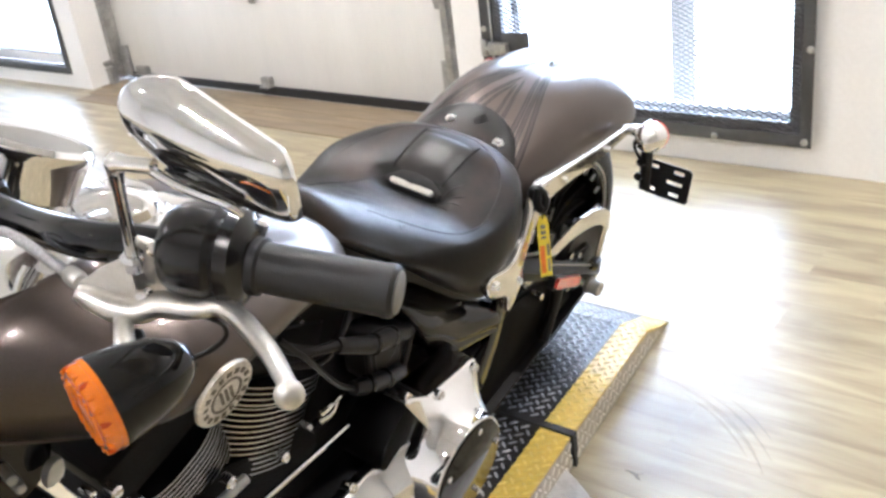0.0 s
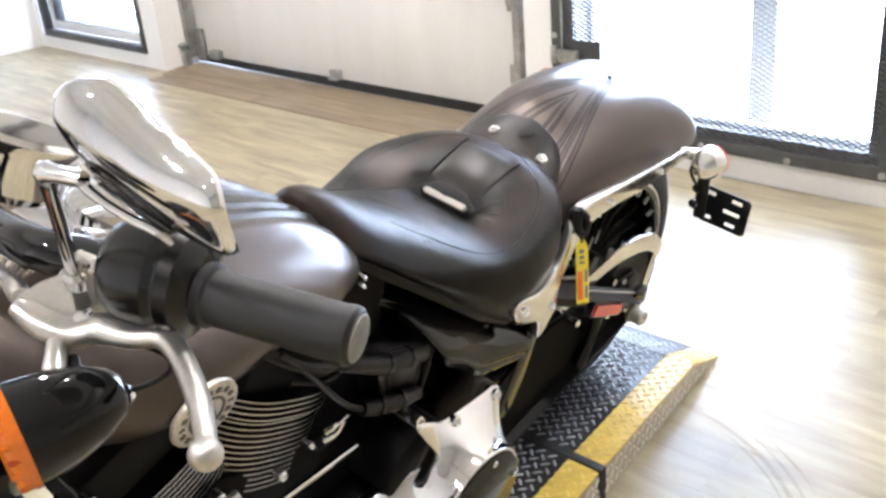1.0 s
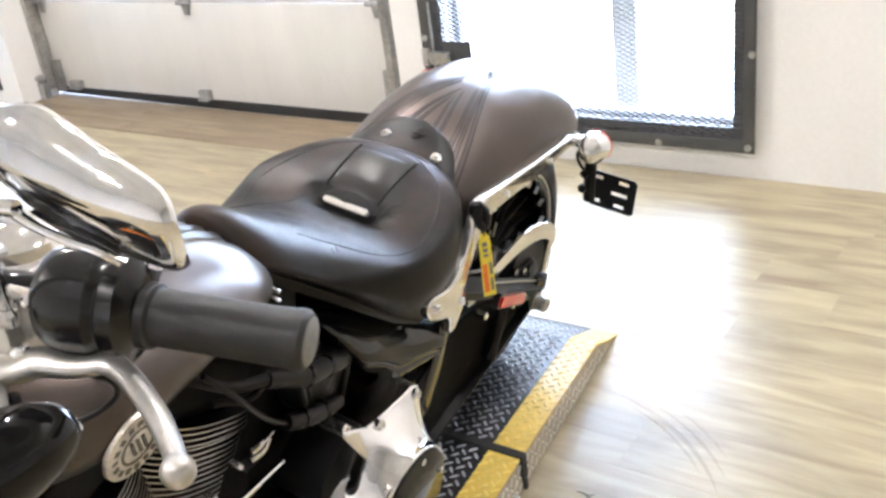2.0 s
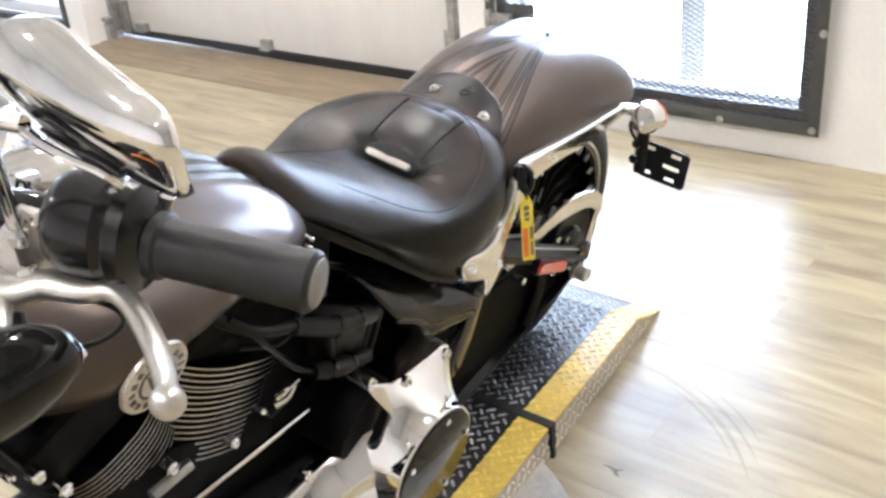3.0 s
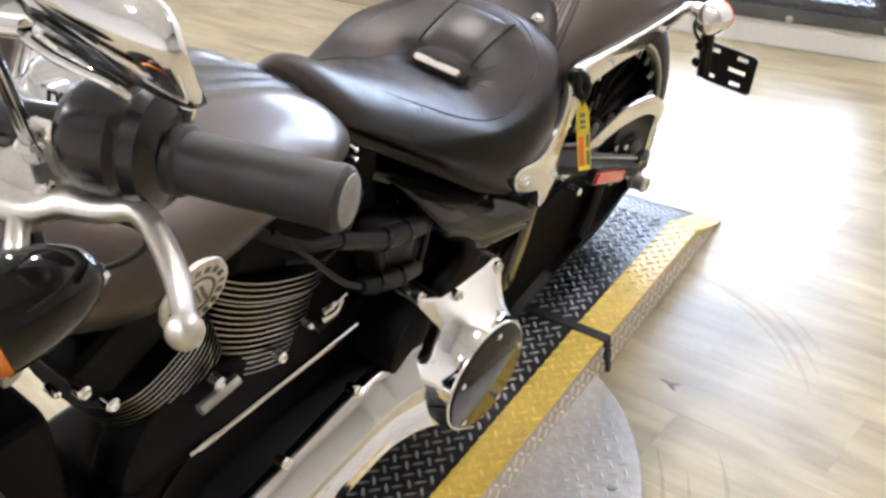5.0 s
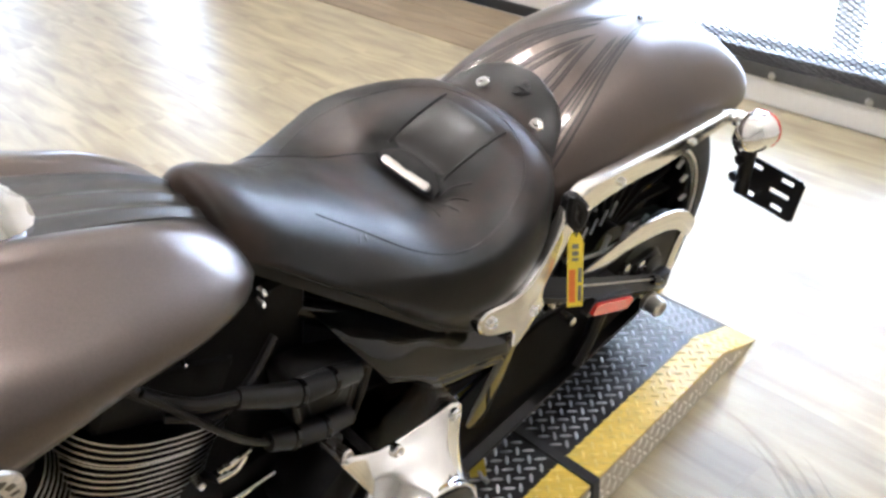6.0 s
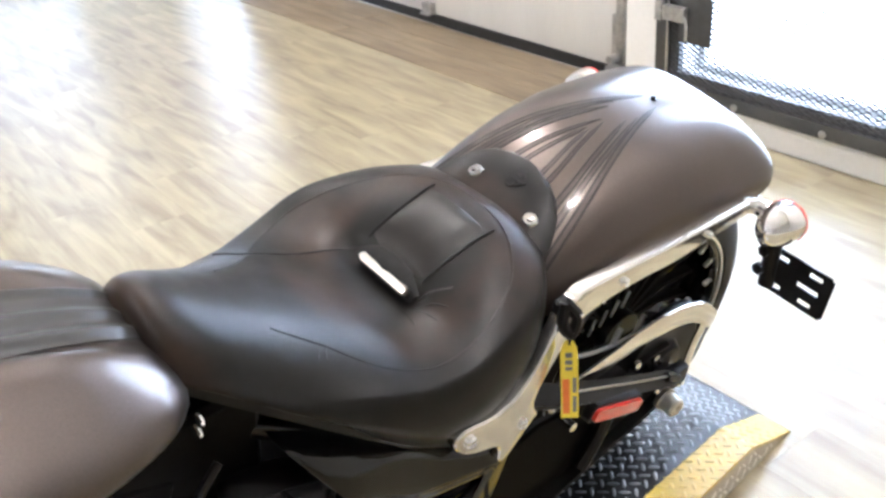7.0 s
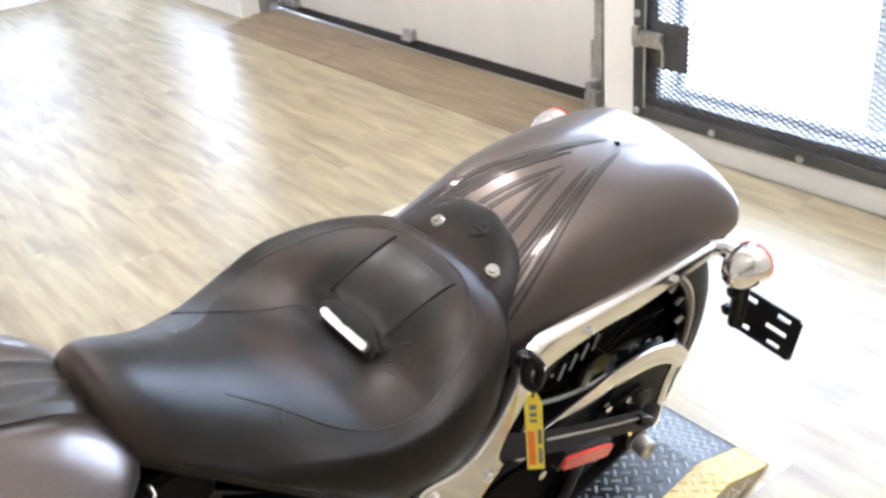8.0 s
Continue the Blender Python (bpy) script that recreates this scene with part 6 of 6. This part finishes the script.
part("signal_clip", tube([(1.352, 0.350, 1.030), (1.356, 0.358, 1.028), (1.362, 0.364, 1.030)], 0.0045, 10), BLACKSATIN, signal)

# mirror: a teardrop head with chrome back on a bent stem
m_out = rounded([(0.336, 1.210), (0.343, 1.219), (0.355, 1.2245), (0.374, 1.229), (0.394, 1.227), (0.426, 1.221), (0.451, 1.217), (0.474, 1.212), (0.484, 1.203), (0.4865, 1.190), (0.4835, 1.174), (0.478, 1.161), (0.467, 1.152), (0.448, 1.1475), (0.427, 1.1465), (0.404, 1.1465), (0.380, 1.150), (0.362, 1.158), (0.349, 1.168), (0.339, 1.180), (0.335, 1.194)], 4)
mc = (0.415, 1.194)


def m_x(z):
    low = max(0.0, 1.203 - z)
    return 1.3335 - 0.16 * (z - 1.19) - 5.0 * (z - 1.194) ** 2 - 0.47 * low ** 2 / (low + 0.010)


def m_ring(k, x, drop=0.0):
    ring = []
    for y, z in m_out:
        yy, zz = mc[0] + (y - mc[0]) * k, mc[1] + drop + (z - mc[1]) * k
        ring.append((m_x(zz) + x, yy, zz))
    return ring


mirror = part("mirror", loft([m_ring(k, x) for k, x in ((0.98, -0.005), (1.0, -0.004), (1.0, 0.0), (0.985, 0.003), (0.95, 0.0048), (0.85, 0.0072), (0.70, 0.0093), (0.50, 0.0110), (0.30, 0.0118), (0.10, 0.0121), (0.02, 0.0121))]), CHROME, bike, "chrome teardrop mirror on a bent stem", 60)
part("mirror_glass", loft([m_ring(0.95, -0.0052), m_ring(0.95, -0.0062)]), CHROME, mirror)
# black slabs that paint the bike's dark reflection on the lower chrome back
for pts in (((0.373, 1.182), (0.388, 1.189), (0.407, 1.190), (0.427, 1.185), (0.449, 1.173), (0.434, 1.169), (0.402, 1.169), (0.380, 1.172)),
            ((0.370, 1.164), (0.383, 1.166), (0.405, 1.165), (0.432, 1.165), (0.438, 1.160), (0.428, 1.153), (0.408, 1.151), (0.386, 1.154))):
    bm = slab(rounded(pts, 4), -0.006, 0.0125, 0.002, "yz")
    for v in bm.verts:
        v.co.x += m_x(v.co.z)
    part("mirror_recess", bm, BLACKGLOSS, mirror, "black gloss patch standing for a dark reflection in the mirror back")
part("recess_web", tube([(1.341, 0.364, 1.170), (1.343, 0.392, 1.1675), (1.342, 0.420, 1.167), (1.339, 0.438, 1.166), (1.334, 0.446, 1.159)], [0.004, 0.0030, 0.0028, 0.003, 0.002], 10), CHROME, mirror)
part("mirror_stem", tube([(1.326, 0.322, 1.070), (1.334, 0.330, 1.100), (1.343, 0.338, 1.140), (1.347, 0.342, 1.160), (1.349, 0.346, 1.168), (1.347, 0.356, 1.170), (1.341, 0.374, 1.172)], [0.0062, 0.0050, 0.0046, 0.0060, 0.0075, 0.0055, 0.0055], 14), CHROME, mirror)
part("stem_base", turned((1.325, 0.321, 1.064), (0.2, 0.15, 1), [(0, 0.010), (0.010, 0.010), (0.013, 0.007), (0.013, 0)], 16), CHROME, mirror)

# speedometer on the riser
ga = Vector((-0.45, 0, 1)).normalized()
gauge = part("speedometer", turned((1.205, -0.01, 0.945), ga, [(0, 0.0), (0, 0.040), (0.01, 0.050), (0.05, 0.056), (0.056, 0.060), (0.064, 0.060), (0.070, 0.055), (0.068, 0.050), (0.066, 0.0)], 48), CHROME, bike, "chrome round speedometer")
part("gauge_glass", turned(Vector((1.205, -0.01, 0.945)) + ga * 0.0665, ga, [(0, 0.0495), (0.0015, 0.049), (0.002, 0.0)], 40), GLASSBLACK, gauge)
part("gauge_bracket", tube([(1.205, -0.01, 0.955), (1.25, 0, 0.985), (1.29, 0, 1.0)], [0.02, 0.018, 0.02], 12), CHROME, gauge)

# hang tag by the strut, and a tie-down strap
def on_bike(p):
    return BIKE @ Vector(p)


tt = on_bike((0.343, 0.186, 0.617))
tag = thing("hang_tag", "yellow hang tag with orange print on a black cord", "tag", Matrix.Translation(tt))
tn = Vector((0.78, -0.62, 0)).normalized()
tw = Vector((0.62, 0.78, 0))


def tag_pt(a, d, off=0.0):
    lean = -0.10 * d - 0.25 * d * (0.12 - d)
    return tw * a + Vector((0, 0, -d)) + tn * (off + 0.004) + Vector((0.2, -0.2, 0)) * lean


rows = []
for i in range(14):
    d = 0.124 * i / 13
    hw = 0.0112 * min(1.0, 0.45 + d / 0.014 * 0.55)
    rows.append([tag_pt(-hw, d), tag_pt(hw, d), tag_pt(hw, d, 0.0012), tag_pt(-hw, d, 0.0012)])
part("card", loft(rows), TAGYELLOW, tag, "yellow plastic card")
for a0, a1, d0, d1, m in ((-0.009, 0.0, 0.060, 0.116, TAGORANGE), (0.004, 0.009, 0.058, 0.082, TAGGREY), (0.004, 0.009, 0.088, 0.114, TAGGREY), (-0.005, 0.004, 0.018, 0.026, TAGGREY), (-0.005, 0.004, 0.030, 0.037, TAGGREY), (-0.005, 0.004, 0.041, 0.046, TAGGREY)):
    part("print_bar", loft([[tag_pt(a0, d, 0.0010), tag_pt(a1, d, 0.0010), tag_pt(a1, d, 0.0017), tag_pt(a0, d, 0.0017)] for d in (d0, (d0 + d1) / 2, d1)]), m, tag)
part("cord", tube([tag_pt(0, 0.006), tag_pt(0.002, -0.008), tag_pt(-0.002, -0.024), tag_pt(0.002, -0.036, -0.012)], 0.0022, 8), SEAL, tag)
strap = thing("tie_down_strap", "dull yellow webbing strap tying the frame to the platform", "strap")
p0, p1 = on_bike((0.430, 0.100, 0.330)), on_bike((0.375, 0.115, 0.115))
p1.z = 0.087
sd2 = (p1 - p0).normalized()
sw = sd2.cross(Vector((0.75, -0.65, 0.2))).normalized() * 0.014
sn = sd2.cross(sw).normalized() * 0.0012
part("webbing", loft([[p + sw + sn, p - sw + sn, p - sw - sn, p + sw - sn] for p in (p0, p0.lerp(p1, 0.5) + sn * 3, p1)]), WEBBING, strap)
part("hook", tube([p1 + Vector((0, 0, 0.02)), p1 + Vector((0.01, 0, 0.004)), p1 + Vector((0.025, 0, 0.006))], 0.004, 8), GALV, strap)

# ---- floor planks, last ----
PLW, PLL, GAPW = 0.182, 1.22, 0.0002


def plank_mesh(length):
    bm = bmesh.new()
    add_box(bm, (0, 0, -0.006), (length - GAPW, PLW - GAPW, 0.0))
    top = [e for e in bm.edges if all(v.co.z > -0.001 for v in e.verts)]
    bmesh.ops.bevel(bm, geom=top, offset=0.00015, segments=1, affect="EDGES")
    me = finish("plank", bm, PLANK, 20)
    return me


whole = plank_mesh(PLL)
rng = random.Random(5)
y = 3.879 - PLW
while y > -3.99:
    x = WEST - rng.random() * (PLL - 0.1)
    while x < EAST - 0.03:
        left, right = max(x, WEST), min(x + PLL, EAST)
        ob = new("plank", whole if right - left > PLL - 0.001 else plank_mesh(right - left))
        ob.parent = floor
        ob.location = (left, y, 0)
        x += PLL
    y -= PLW
# darker boards laid across the garage doorway
threshold = thing("threshold", "darker brown boards laid across the garage doorway", "threshold", kind="structure")
for k, (y0, y1, x0, x1) in enumerate(((3.61, 3.733, -4.84, -2.08), (3.735, 3.858, -4.90, -2.11), (3.860, 4.030, -4.945, -2.11))):
    for a, b in ((0.0, 0.52), (0.52, 1.0)) if k % 2 else ((0.0, 0.36), (0.36, 1.0)):
        bm = box((x0 + (x1 - x0) * a + 0.0008, y0, -0.004), (x0 + (x1 - x0) * b - 0.0008, y1 - 0.001, 0.0045), 0.0015, 1)
        part("board", bm, BROWNPLANK, threshold)

# scuffs left on the floor beside the ramp
scuffs = thing("floor_scuff", "faint curved tyre scuffs on the plank floor", "scuff")
def scuff_arc(cx, cy, r, w0, a0, a1, wob):
    rings = []
    for i in range(17):
        a = radians(a0 + (a1 - a0) * i / 16)
        q = r + wob * math.sin(3 * a + 8 * r)
        c = Vector((cx + q * math.cos(a), cy + q * math.sin(a), 0.0004))
        d = Vector((math.cos(a), math.sin(a), 0)) * w0 * math.sin(math.pi * (i + 0.5) / 17)
        rings.append([c + d, c - d, c - d - Vector((0, 0, 0.0003)), c + d - Vector((0, 0, 0.0003))])
    part("scuff_line", loft(rings), SCUFF, scuffs)


for r, w0, a0, a1 in ((0.552, 0.004, 70, 40), (0.570, 0.007, 78, 34), (0.596, 0.004, 66, 38), (0.622, 0.003, 62, 44)):
    scuff_arc(-0.62, 1.93, r, w0, a0, a1, 0.004)
for r, w0, a0, a1 in ((0.585, 0.005, 44, 4), (0.628, 0.004, 38, 10), (0.690, 0.005, 42, 12), (0.735, 0.003, 30, 6)):
    scuff_arc(-0.73, 1.55, r, w0, a0, a1, 0.006)
chip = thing("floor_chip", "small dark flake lying on the plank floor", "debris")
part("flake", slab(rounded([(-0.402, 2.127), (-0.385, 2.127), (-0.366, 2.114), (-0.358, 2.115), (-0.370, 2.127), (-0.361, 2.136), (-0.374, 2.130), (-0.390, 2.132)], 3), 0.0002, 0.0012, 0.0, "xy"), FLAKE, chip)
